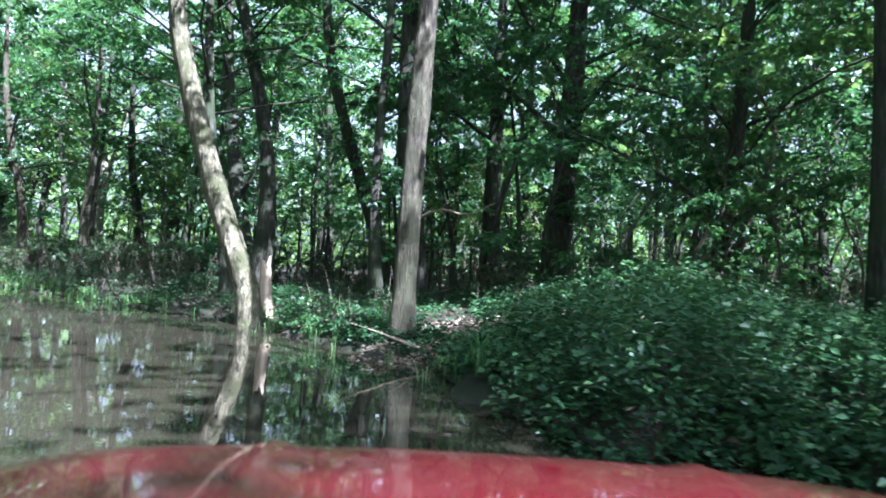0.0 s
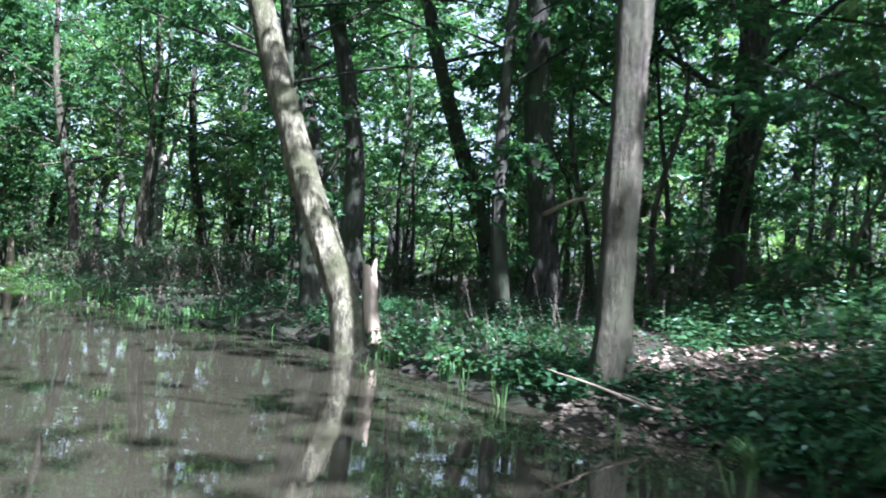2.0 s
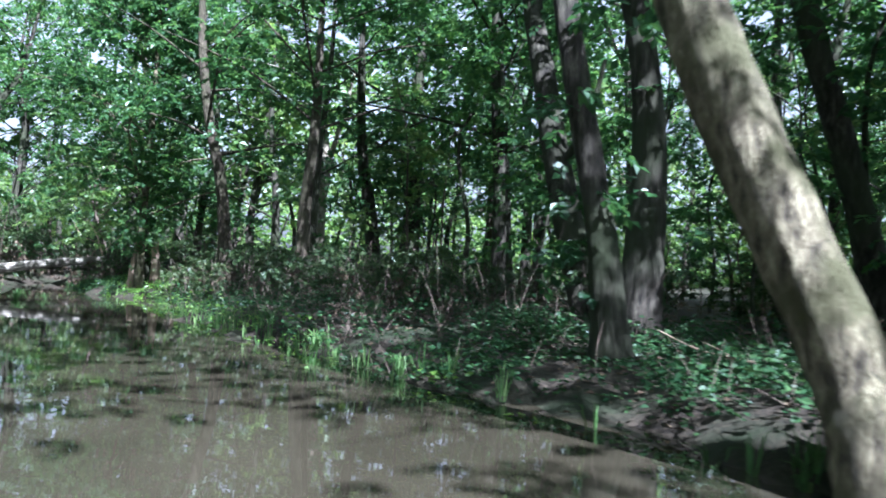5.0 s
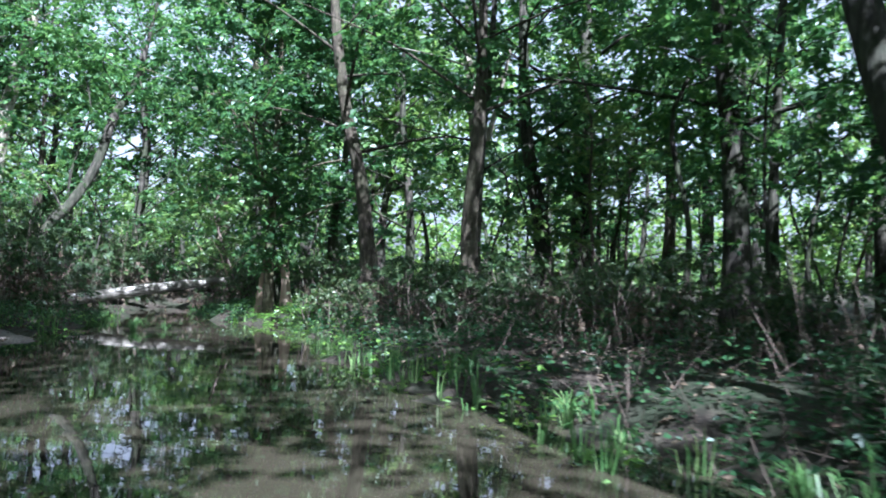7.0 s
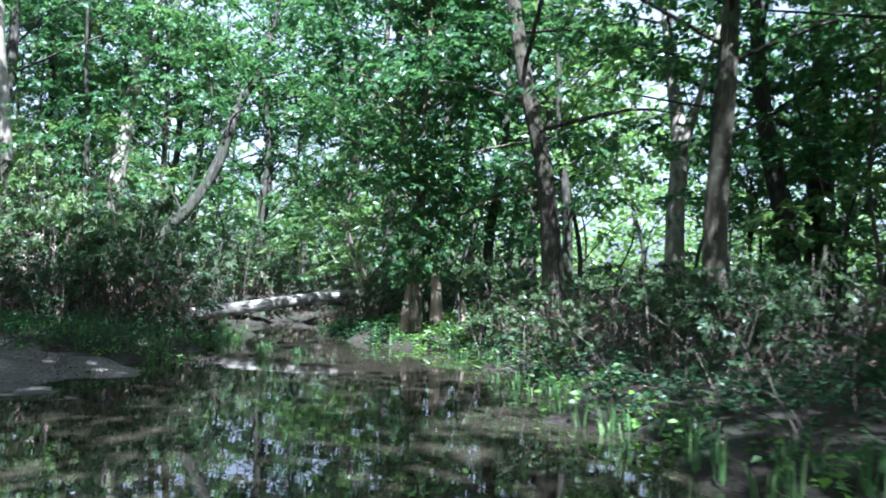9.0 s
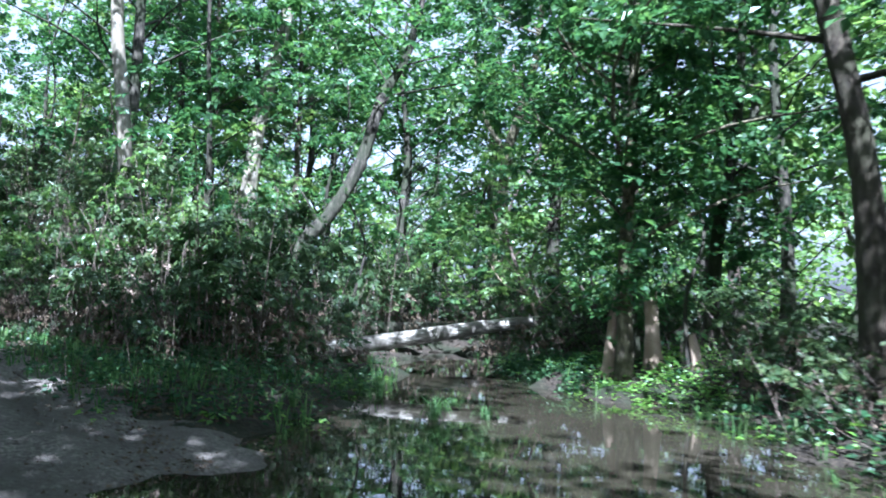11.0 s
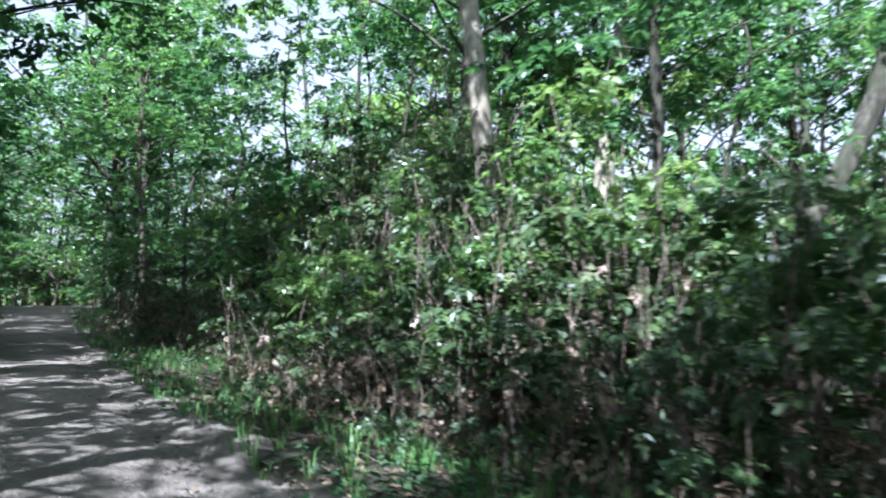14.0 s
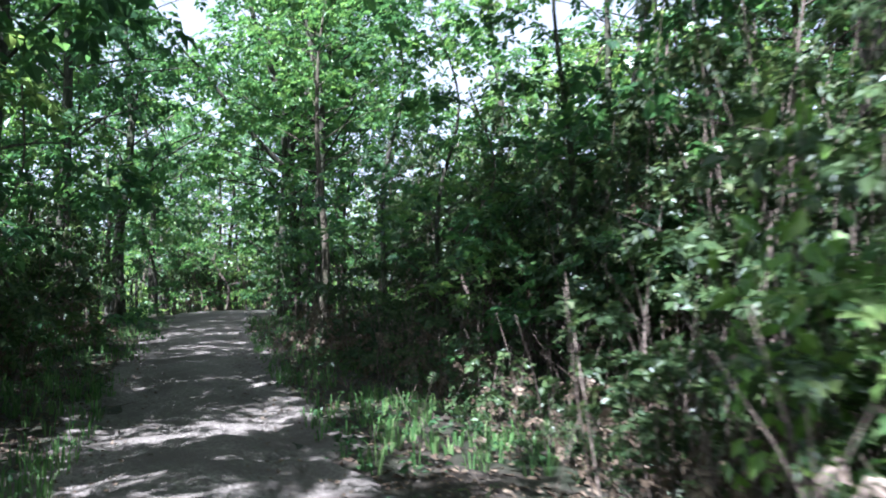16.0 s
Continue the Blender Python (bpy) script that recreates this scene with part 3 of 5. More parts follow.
special("tree", [(-32.7, 35.2, 0.3), (-32.62, 35.37, 0.9), (-32.43, 36.02, 3), (-31.92, 36.58, 3.96), (-31.49, 37.15, 5.27), (-31.29, 37.5, 6.49), (-31.24, 37.86, 7.5), (-30.8, 38.5, 9.1), (-30.2, 39, 13)],
        [0.22, 0.19, 0.18, 0.17, 0.16, 0.15, 0.12, 0.03], "bent dark tree with a sunlit bare patch", BARK, seed=22, n=7000, low=0.56, reach=4.2, count=20, seg=16, rough=0.13,
        limb=[([(-32.1, 36.4, 3.6), (-32.3, 36.1, 4.3), (-32.7, 36.0, 4.8)], [0.05, 0.012]), ([(-31.35, 37.4, 6.1), (-30.9, 37.2, 6.8), (-30.3, 37.1, 7.1)], [0.06, 0.015])])
special("tree", [(-36.6, 33.4, 0.3), (-36.5, 33.26, 3.7), (-36.44, 32.92, 6.9), (-36.5, 32.64, 9.9), (-36.4, 32.6, 17)], [0.22, 0.19, 0.185, 0.17, 0.05], "straight white-barked tree above the thicket", BARK_WHITE, seed=23, n=4500, low=0.66, reach=3.6)
special("tree", [(-31.9, 32.7, 0.3), (-31.8, 32.6, 2.5), (-31.5, 32.4, 5), (-31.6, 32.3, 8), (-31.4, 32.2, 11)], [0.09, 0.08, 0.065, 0.045, 0.02], "slim dark leafy tree rising out of the thicket", BARK, seed=27, n=2800, low=0.3, reach=2.1, count=18, L=0.16)
special("tree", [(-44, 42.5, 0.5), (-43.4, 42.7, 7.9), (-42.8, 42.9, 11), (-42.1, 43.2, 14), (-41.8, 43.3, 19)], [0.4, 0.32, 0.3, 0.24, 0.05], "tall white-barked tree leaning over the thicket", BARK_WHITE, seed=24, n=4500, low=0.7, reach=4)
special("tree", [(-35.9, 50.3, 0.5), (-35.6, 50.4, 7.6), (-35.1, 50.6, 9.8), (-34.4, 51, 13), (-34, 51, 18)], [0.3, 0.24, 0.21, 0.17, 0.05], "pale forked tree beyond the inlet", BARK_PALE, seed=25, n=4000, low=0.7, reach=4,
        limb=[([(-35.5, 50.4, 8.2), (-36.6, 50, 10.2), (-37, 49.8, 13)], [0.14, 0.05])])

special("tree", [(-66, 31.35, 2.0), (-66, 31.3, 3.5), (-66, 31.2, 6.4), (-66, 31.1, 8.8), (-66, 31.3, 11.3), (-66.2, 32.5, 13.2), (-66.4, 33.4, 16), (-66.4, 33.6, 19)], [0.24, 0.2, 0.18, 0.17, 0.14, 0.11, 0.08, 0.03],
        "dark tree with arching limbs beside the track", BARK, seed=30, n=8400, low=0.2, reach=4.6, count=22, L=0.24,
        limb=[([(-66, 31.2, 10.4), (-66, 30.2, 13.4), (-66, 29.5, 15.6), (-66, 29.3, 18)], [0.17, 0.05]), ([(-66, 31.1, 8.6), (-65.5, 29.4, 10.2), (-65, 27.6, 12.3), (-65, 26, 14)], [0.13, 0.03]),
              ([(-66.2, 32.5, 13.2), (-66, 34.0, 14.4), (-66, 34.6, 16.5)], [0.08, 0.02])])


def broken_stump(pts, radii, label, seed):
    """Dead trunk with a jagged broken top."""
    r = np.random.default_rng(seed)
    path = smooth_path(pts, 5)
    base = path[0].copy()
    seg = 20
    v, f = tube(path - base, radii, seg, 0.13, r, 0.3)
    top = np.arange((len(path) - 1) * seg, len(path) * seg)
    v[top, 2] += r.random(seg) ** 1.6 * radii[-1] * 3.4 - radii[-1] * 0.9
    v[-2, 2] -= radii[-1] * 1.5
    ob = new("tree_stump", mesh_from("tree_stump", v, f, DEADWOOD, True))
    ob.location = base
    return tagged(ob, label, "tree stump")


broken_stump([(-3.68, 16.55, -0.35), (-3.72, 16.58, 0.5), (-3.79, 16.65, 1.22)], [0.14, 0.125, 0.11], "pale broken stump beside the leaning trunk", 31)
broken_stump([(-23.2, 35.95, 0.15), (-23.18, 35.95, 0.9), (-23.05, 36.0, 1.95)], [0.15, 0.09, 0.05], "splintered pale stump on the flood bank", 32)
broken_stump([(-22.4, 36.25, 0.2), (-22.43, 36.25, 1.0), (-22.48, 36.25, 1.75)], [0.2, 0.15, 0.12], "short pinkish dead stump on the bank", 33)
broken_stump([(-21.5, 36.2, 0.1), (-21.55, 36.2, 0.7), (-21.65, 36.2, 1.15)], [0.14, 0.1, 0.07], "low rotten brown stump on the bank", 34)


def fallen_log(name, pts, radii, mat, label, seed):
    r = np.random.default_rng(seed)
    path = smooth_path(pts, 7)
    base = path[0].copy()
    v, f = tube(path - base, radii, 14, 0.045, r)
    ob = new(name, mesh_from(name, v, f, mat, True))
    ob.location = base
    return tagged(ob, label, "log")


fallen_log("fallen_log", [(-29.6, 32.5, 0.42), (-29.1, 33.5, 0.5), (-28.0, 35.1, 0.78), (-27.2, 37.6, 1.1), (-26.6, 38.9, 1.25)], [0.21, 0.2, 0.18, 0.16, 0.12], LOGWOOD, "bleached fallen trunk lying across the inlet", 41)
fallen_log("fallen_log", [(-33.3, 37.3, 0.75), (-31.75, 40.67, 0.85), (-29.6, 44.6, 0.75)], [0.2, 0.18, 0.12], BARK, "dark fallen trunk behind the inlet", 42)

def root_plate(x, y, z, size, seed):
    """Torn-up root mass with soil, at the foot of the fallen trunk."""
    r = np.random.default_rng(seed)
    bm = bmesh.new()
    bmesh.ops.create_icosphere(bm, subdivisions=4, radius=1)
    for w in bm.verts:
        d = w.co.normalized()
        k = 1 + 0.28 * noise.noise(d * 2.2) + 0.16 * noise.noise(d * 5.5) + 0.08 * noise.noise(d * 11)
        w.co = Vector((d.x * size * 1.0 * k, d.y * size * 0.6 * k, d.z * size * 0.85 * k))
    me = bpy.data.meshes.new("soil")
    bm.to_mesh(me)
    bm.free()
    me.materials.append(SOIL)
    ob = new("root_plate")
    ob.location, ob.rotation_euler = (x, y, z), (0, 0, 0.8)
    part("soil", me, ob, "dark soil held by the roots")
    for k in range(16):
        a, e = r.random() * 6.28, r.random() * 1.4 - 0.3
        d = np.array([math.cos(a) * math.cos(e), 0.6 * math.sin(a) * math.cos(e), math.sin(e)])
        line = smooth_path([d * size * 0.7, d * size * 1.15 + r.standard_normal(3) * 0.08, d * size * (1.4 + 0.5 * r.random()) + r.standard_normal(3) * 0.16], 4)
        part("root", mesh_from("root", *tube(line, [0.035, 0.02, 0.006], 6, 0.1, r), TWIG, True), ob)
    tagged(ob, "dark torn-up root mass of the fallen trunk", "root plate")


root_plate(-25.3, 39.6, 0.75, 0.95, 61)


def bare_bough(pts, forks, label, mat):
    base = np.array(pts[0])
    ob = new("bare_bough")
    ob.location = base
    part("limb", mesh_from("limb", *tube(smooth_path(np.array(pts) - base, 5), [0.05, 0.03, 0.01], 7), mat, True), ob)
    for p in forks:
        part("twig", mesh_from("twig", *tube(smooth_path(np.array(p) - base, 4), [0.022, 0.006], 5), mat, True), ob)
    tagged(ob, label, "branch")


bare_bough([(-26.6, 38.9, 1.2), (-27.2, 39.3, 1.9), (-27.6, 39.6, 2.3), (-28.3, 39.9, 2.9)], [[(-27.2, 39.3, 1.9), (-27.8, 39.0, 2.2), (-28.3, 38.9, 2.9)], [(-27.6, 39.6, 2.3), (-27.2, 40.0, 2.9), (-26.9, 40.3, 3.2)],
            [(-26.8, 39.0, 1.5), (-26.3, 39.2, 2.1), (-26.0, 39.5, 2.5)]], "bare pale bough standing up from the log", DEADWOOD)
bare_bough([(-32.5, 34.6, 0.5), (-31.9, 34.4, 1.6), (-31.2, 34.5, 2.4), (-30.4, 34.6, 3.0)], [[(-31.9, 34.4, 1.6), (-31.6, 34.0, 2.4), (-31.7, 33.8, 3.1)]], "bare dead bough in the thicket", STEM)
bare_bough([(-0.9, 20.7, 2.6), (-0.2, 20.2, 2.9), (0.5, 19.9, 2.8), (1.2, 19.6, 3.1)], [[(-0.2, 20.2, 2.9), (0.3, 19.8, 3.4), (0.9, 19.6, 3.8)], [(0.5, 19.9, 2.8), (0.9, 19.5, 2.4), (1.2, 19.3, 2.3)]], "bare pale side bough of a dark trunk", DEADWOOD)

MARKS = np.array([(-4, 16.5), (-0.6, 12.4), (-6.5, 25.6), (-0.9, 21), (-2.4, 24.2), (1.4, 25), (3, 21), (-22.5, 35.5), (-32, 36.5), (-36.5, 33), (-18.3, 33.4), (-16.6, 37.4)])
EYES = np.array([e[:2] for _, e, _, _ in PATH])


def free(x, y, path_gap, mark_gap=1.6, shore=0.6):
    p = np.array([x, y])
    if -43 < x < -33 and 35.5 < y < 42 or -37 < x < -27 and 42 < y < 49:  # glade beyond the inlet
        return False
    if x < -40 and abs(y - 25.1 + 0.287 * (x + 24.6)) < 3.6:  # open lane of sky
        return False
    if 37 < y < 62 and abs(x + 20.8 - 0.31 * (y - 36.5)) < 2.0:  # sunny ride through the wood
        return False
    rd, _ = road_near(np.array([x]), np.array([y]))
    return (shore_distance(np.array([x]), np.array([y]))[0] > shore and rd[0] > 2.6 and np.linalg.norm(EYES - p, axis=1).min() > path_gap
            and np.linalg.norm(MARKS - p, axis=1).min() > mark_gap)


def scatter(count, box, path_gap, apart, mark_gap=1.6, shore=0.6, tries=6000):
    got = []
    for _ in range(tries):
        x, y = rng.uniform(box[0], box[1]), rng.uniform(box[2], box[3])
        if free(x, y, path_gap, mark_gap, shore) and all((x - a) ** 2 + (y - b) ** 2 > apart ** 2 for a, b in got):
            got.append((x, y))
            if len(got) == count:
                break
    return got


TREE_LABELS = ["tall slim leafy tree in the wood", "slender young tree with low leafy branches", "tall broad-crowned tree in the wood", "small thin leafy tree in the shade", "pale-barked leafy tree with a high crown"]


def grow(spots, kinds, labels, name="tree", group="trees of the wood", lo=0.8, hi=1.2):
    for x, y in spots:
        k = int(rng.integers(0, len(kinds)))
        place(name, kinds[k], x, y, rng.random() * 6.28, lo + (hi - lo) * rng.random(), labels[k % len(labels)], name, group)


FAR_LABELS = ["leafy tree deep in the wood, sunlit tone in its leaves", "tall leafy tree deep in the wood"]
# wood beyond the flood, thinner and thicker stems mixed
grow(scatter(23, (-24, 18, 28.5, 46), 14, 2.5), KINDS, TREE_LABELS)
grow(scatter(22, (-30, 34, 44, 74), 20, 3.0), FAR_KINDS, FAR_LABELS)
grow(scatter(9, (7, 30, 8, 40), 9, 3.4), KINDS, TREE_LABELS)
# unseen wood on the near side, added; a gap lets sun reach the flood
grow([p for p in scatter(40, (-46, 26, -34, 14), 9, 3.4, shore=0.3) if not (-3 < p[0] < 13 and p[1] > -15)], FAR_KINDS, ["unseen leafy tree added on the near side of the flood"])
# behind the thicket and across the inlet
grow(scatter(10, (-52, -36, 34, 46), 9, 2.6, 2.2), KINDS, TREE_LABELS)
grow(scatter(19, (-96, -34, 36, 78), 14, 3.2, 2.2), FAR_KINDS, FAR_LABELS)
grow([(-44, 53), (-40.5, 55), (-37, 57), (-47.5, 49), (-33, 58), (-41.5, 50), (-38.6, 52.5), (-30.5, 54), (-45, 57), (-50, 53)], FAR_KINDS, FAR_LABELS, lo=0.85, hi=1.1)
grow([(-22.6, 46), (-13.4, 44.5), (-25.6, 48), (-10.4, 46.5), (-24, 51)], FAR_KINDS, FAR_LABELS, lo=0.9, hi=1.1)
# both sides of the track further on
grow(scatter(12, (-66, -36, 15, 23.0), 6, 3.0), KINDS, TREE_LABELS)
grow(scatter(8, (-74, -46, 30.6, 36), 8, 3.0), KINDS, TREE_LABELS)
grow(scatter(22, (-110, -60, 4, 56), 14, 3.4), FAR_KINDS, FAR_LABELS)
grow([(-74, 23.5), (-80, 34.2), (-70, 33), (-84, 25.5), (-90, 30), (-94, 33), (-88, 35.5), (-96, 28), (-45, 21.6), (-52, 22.4), (-59, 23), (-41, 19), (-30.3, 45.5), (-27, 44.8), (-66, 22)], KINDS, TREE_LABELS)
grow([(-93, 26), (-95, 31), (-98, 36), (-91, 37.5), (-101, 32), (-87, 24.5), (-103, 38), (-99, 27)], [KINDS[3], KINDS[1]], ["leafy tree closing the end of the track"], "tree", "trees at the bend", 1.0, 1.4)
grow([(-76, 32.6), (-86, 28.2), (-89, 31.6), (-92, 29), (-79, 25.6), (-68, 24), (-66, 31.5), (-95, 35), (-97, 31), (-86, 33.5), (-82, 29.5), (-99, 34), (-32.5, 45), (-31, 46.5), (-33.5, 47.5), (-29.5, 47), (-34.5, 45.5)], SAPLINGS, ["leafy sapling at the bend of the track"], "sapling", "saplings at the bend", 1.1, 1.5)
grow([(-47, 31.8), (-50.5, 32.2), (-54, 33.8), (-57.5, 34.2), (-61, 35.6), (-66, 37), (-71, 38.5), (-52.5, 31.4), (-63.5, 34.3), (-44, 32.2)], [KINDS[3], SAPLINGS[2]], ["low leafy tree in the open lane", "bushy sapling in the open lane"], "tree", "low trees of the lane", 0.75, 0.95)
# tall added trees, mostly unseen, whose crowns shade the flooded track
SHADE_TREES = [(8.6, 14.8), (9.5, -1.5), (10.2, 12.4), (12.6, 17.6), (6.9, 12.1), (8.5, -4), (-12.6, 4.2), (-18.2, 10.5), 
        (-46.4, 23), (-9.5, -4), (-14, 1), (-19, 9), (-27, 14), (13, 2)]
for k, (x, y) in enumerate(SHADE_TREES):
    j = (0, 2, 0, 4, 2)[k % 5]
    place("tree", KINDS[j], x, y, rng.random() * 6.28, 0.95 + 0.25 * rng.random(), "tall tree added to shade the flood and its banks", "tree", "trees over the track")
# wide crowns from the verge across track and flood, mostly unseen, added for shade
for k, (x, y, dx, dy, reach, n) in enumerate(((-8.2, 2.0, 0.5, 0.5, 4.8, 4200), (-10.8, 7.4, 0.9, 0.7, 7.4, 8500), (-13.8, 11.4, 0.9, 0.8, 7.6, 9000), (-17.4, 15.4, 0.8, 0.9, 7.4, 11000), (-21.4, 18.8, 0.5, 1.6, 7.0, 12000),
                                              (-24.9, 21.5, 0.3, 1.4, 6.8, 1800), (-28.4, 21.4, 0.2, 1.0, 5.4, 2000), (-32.6, 21.3, 0.1, 2.7, 5.4, 4800), (-38.6, 21.8, 0.1, 2.6, 6.2, 9000), (-44.2, 22.0, 0.1, 2.6, 6.2, 8000), (4.8, 3.4, -0.3, 0.9, 6.0, 1900), (8.0, 0.2, 0.0, 0.1, 5.0, 6000), (-21.9, 21.8, 0.2, 1.7, 6.4, 4200), (-5.5, 23.3, -1.2, 0.4, 7.0, 1600))):
    z, h = float(floor_at(x, y)[0]) - 0.3, 13.5 + 1.2 * (k % 3)
    special("tree", [(x, y, z), (x + 0.1, y + 0.1, z + h * 0.25), (x + 0.5 * dx, y + 0.5 * dy, z + h * 0.5), (x + 1.4 * dx, y + 1.4 * dy, z + h * 0.75), (x + 2.2 * dx, y + 2.2 * dy, z + h)],
            [0.26, 0.22, 0.19, 0.12, 0.03], "spreading dark tree added to shade track and bank", BARK, seed=260 + k, n=n, low=0.46, reach=reach, count=24, L=0.27 if k in (3, 4, 7, 8, 9) else 0.2)
for k, (x, y, s) in enumerate(((4.3, 17.8, 1.25), (6.9, 16.6, 1.4), (7.9, 14.2, 1.2), (4.9, 14.9, 0.95), (9.2, 17.5, 1.4), (6.2, 19.5, 1.3))):
    place("sapling", SAPLINGS[k % 3], x, y, k * 1.9, s, "leafy sapling shading the wood bank", "sapling", "saplings of the understorey")
grow(scatter(46, (-30, 20, 16, 46), 12, 1.8), SAPLINGS, ["leafy sapling of the understorey"], "sapling", "saplings of the understorey", 0.75, 1.35)
grow(scatter(34, (-66, -33, 30.8, 44), 7, 1.7), SAPLINGS, ["leafy sapling behind the thicket"], "sapling", "saplings behind the thicket", 0.8, 1.4)
grow(scatter(14, (-72, -38, 12, 23.4), 5, 2), SAPLINGS, ["leafy sapling beside the track"], "sapling", "saplings beside the track", 0.75, 1.3)


for x, y in scatter(95, (-24, 16, 18, 46), 11, 1.1, 1.0) + scatter(22, (-44, -25, 38, 56), 12, 1.3, 1.0) + scatter(14, (-96, -60, 18, 40), 8, 1.5):
    k = int(rng.integers(0, 3))
    ob = place("young_tree", POLES[k], x, y, rng.random() * 6.28, 0.75 + 0.6 * rng.random(), "thin dark young stem with few leaves", "young tree", "thin stems of the wood")
    ob.matrix_basis = ob.matrix_basis @ Matrix.Rotation(rng.normal() * 0.09, 4, "X") @ Matrix.Rotation(rng.normal() * 0.09, 4, "Y")


# ---- far woods all round ----
def far_woods():
    r = np.random.default_rng(77)
    n = 80000
    a = r.random(n) * 6.283
    s = 1 + 0.45 * r.random(n)
    c = np.c_[-28 + np.cos(a) * 88 * s, 24 + np.sin(a) * 58 * s]
    crest = 15 + 4 * np.sin(a * 9) + 3 * np.sin(a * 23 + 1) + 3 * np.sin(a * 51)
    z = ground_height(c[:, 0], c[:, 1]) + crest * r.random(n) ** 1.5
    ob = new("far_woods", mesh_from("far_woods", *leaf_cloud(np.c_[c, z + 0.3], 0.6, r, width=0.42), LEAF_SUN_TONE))
    tagged(ob, "green foliage of the far wood edge in a sunlit leaf colour", "woods", kind="stuff")
    n = 66000
    a = r.random(n) * 6.283
    s = 0.93 + 0.2 * r.random(n)
    c = np.c_[-28 + np.cos(a) * 88 * s, 24 + np.sin(a) * 58 * s]
    z = ground_height(c[:, 0], c[:, 1]) + (8.0 + 2.2 * np.sin(a * 37)) * r.random(n) ** 1.2
    low = new("far_thicket", mesh_from("far_thicket", *leaf_cloud(np.c_[c, z], 0.66, r, width=0.42), LEAF_SUN_TONE))
    tagged(low, "thicket at the far wood edge in a sunlit leaf colour", "thicket", kind="stuff")


far_woods()


# ---- thicket along the track ----
def shrub_kind(seed, h, spread, n, L, dry, stems=18, green_leaf=LEAF_SHRUB, dry_leaf=LEAF_DRY):
    """Many thin stems from one foot, leaves on the upper part and dry leaves low down."""
    r = np.random.default_rng(seed)
    parts, green, brown = [], [], []
    for k in range(stems):
        a, ln = r.random() * 6.28, h * (0.55 + 0.5 * r.random())
        o = r.standard_normal(2) * spread * 0.35
        tip = np.array([o[0] + math.cos(a) * spread * r.random(), o[1] + math.sin(a) * spread * r.random(), ln])
        mid = np.array([o[0] * 1.1 + (tip[0] - o[0]) * 0.35, o[1] * 1.1 + (tip[1] - o[1]) * 0.35, ln * 0.55])
        line = smooth_path([(o[0], o[1], -0.15), mid, tip], 3)
        parts.append(tube(line, [0.013, 0.009, 0.004], 4))
        for s in np.linspace(0.3, 1, 8):
            q = line[int(s * (len(line) - 1))]
            (green if r.random() < (s - 0.08) * 1.5 else brown).append(q)
    g = clumps(r, np.array(green), n, 0.26, L, droop=0.5, flat=0.4)
    b = clumps(r, np.array(brown), dry, 0.3, L * 0.8, droop=0.9, flat=0.2, tuft=3)
    return mesh_from("stemwork", *joined(parts), STEM, True), mesh_from("foliage", *g, green_leaf), mesh_from("dry_foliage", *b, dry_leaf)


SHRUBS = [shrub_kind(301, 2.3, 1.0, 1800, 0.105, 420), shrub_kind(302, 3.0, 1.2, 2200, 0.11, 380), shrub_kind(303, 1.6, 0.8, 1200, 0.095, 320), shrub_kind(304, 2.0, 1.3, 750, 0.10, 900)]

SHRUBS += [shrub_kind(305, 1.25, 1.35, 1700, 0.085, 110), shrub_kind(306, 5.2, 2.0, 6300, 0.11, 260, 30), shrub_kind(307, 3.3, 1.1, 1700, 0.11, 1500, 16, LEAF_SUN_TONE, LEAF_PALE), shrub_kind(308, 0.75, 0.5, 560, 0.075, 60, 8, LEAF)]


def shrub(k, x, y, s, label, group):
    if math.hypot(x + 22.0, y - 34.6) < 2.4:  # the stumps on the bank stand clear
        return
    ob = new("shrub")
    ob.matrix_basis = Matrix.Translation((x, y, float(floor_at(x, y)[0]))) @ Matrix.Rotation(rng.random() * 6.28, 4, "Z") @ Matrix.Diagonal((s, s, s * (0.9 + 0.25 * rng.random()), 1))
    for nm, me in zip(("stemwork", "foliage", "dry_foliage"), SHRUBS[k]):
        part(nm, me, ob)
    tagged(ob, label, "shrub", group)


for k in range(26):
    x = -29.2 - 1.15 * k
    shrub((2, 3, 0, 3, 2, 3)[k % 6], x + rng.normal() * 0.3, float(np.interp(-x, LINE[1:, 0] * -1, LINE[1:, 1])) + 3.1 + 1.4 * rng.random(), 0.42 + 0.85 * rng.random() ** 1.6, "dense leafy shrub with dry brown leaves low down", "thicket beside the track")
for x, y in scatter(34, (-48, -27.5, 30.2, 37), 5, 1.25, 0.8, 0.5):
    shrub((0, 1, 3)[int(rng.integers(0, 3))], x, y, 0.6 + 1.05 * rng.random() ** 1.5, "tangled green shrub in the thicket", "thicket beside the track")
for x, y in ((-34.2, 28.7), (-35.4, 29.2), (-33.0, 29.3), (-31.8, 29.2), (-33.6, 30.2)):
    shrub(3, x, y, 0.7 + 0.3 * rng.random(), "half-dry shrub with bare pinkish stems", "thicket beside the track")
for x, y in ((-33.6, 30.9), (-34.6, 31.2), (-32.2, 30.7), (-35.6, 31.0)):
    shrub(1, x, y, 1.05 + 0.2 * rng.random(), "tall green shrub before the white trunk", "thicket beside the track")
for x, y in scatter(16, (-66, -38, 17, 23.6), 4, 1.8):
    shrub(int(rng.integers(0, 3)), x, y, 0.8 + 0.5 * rng.random(), "shaded leafy shrub beside the track", "shrubs along the track")
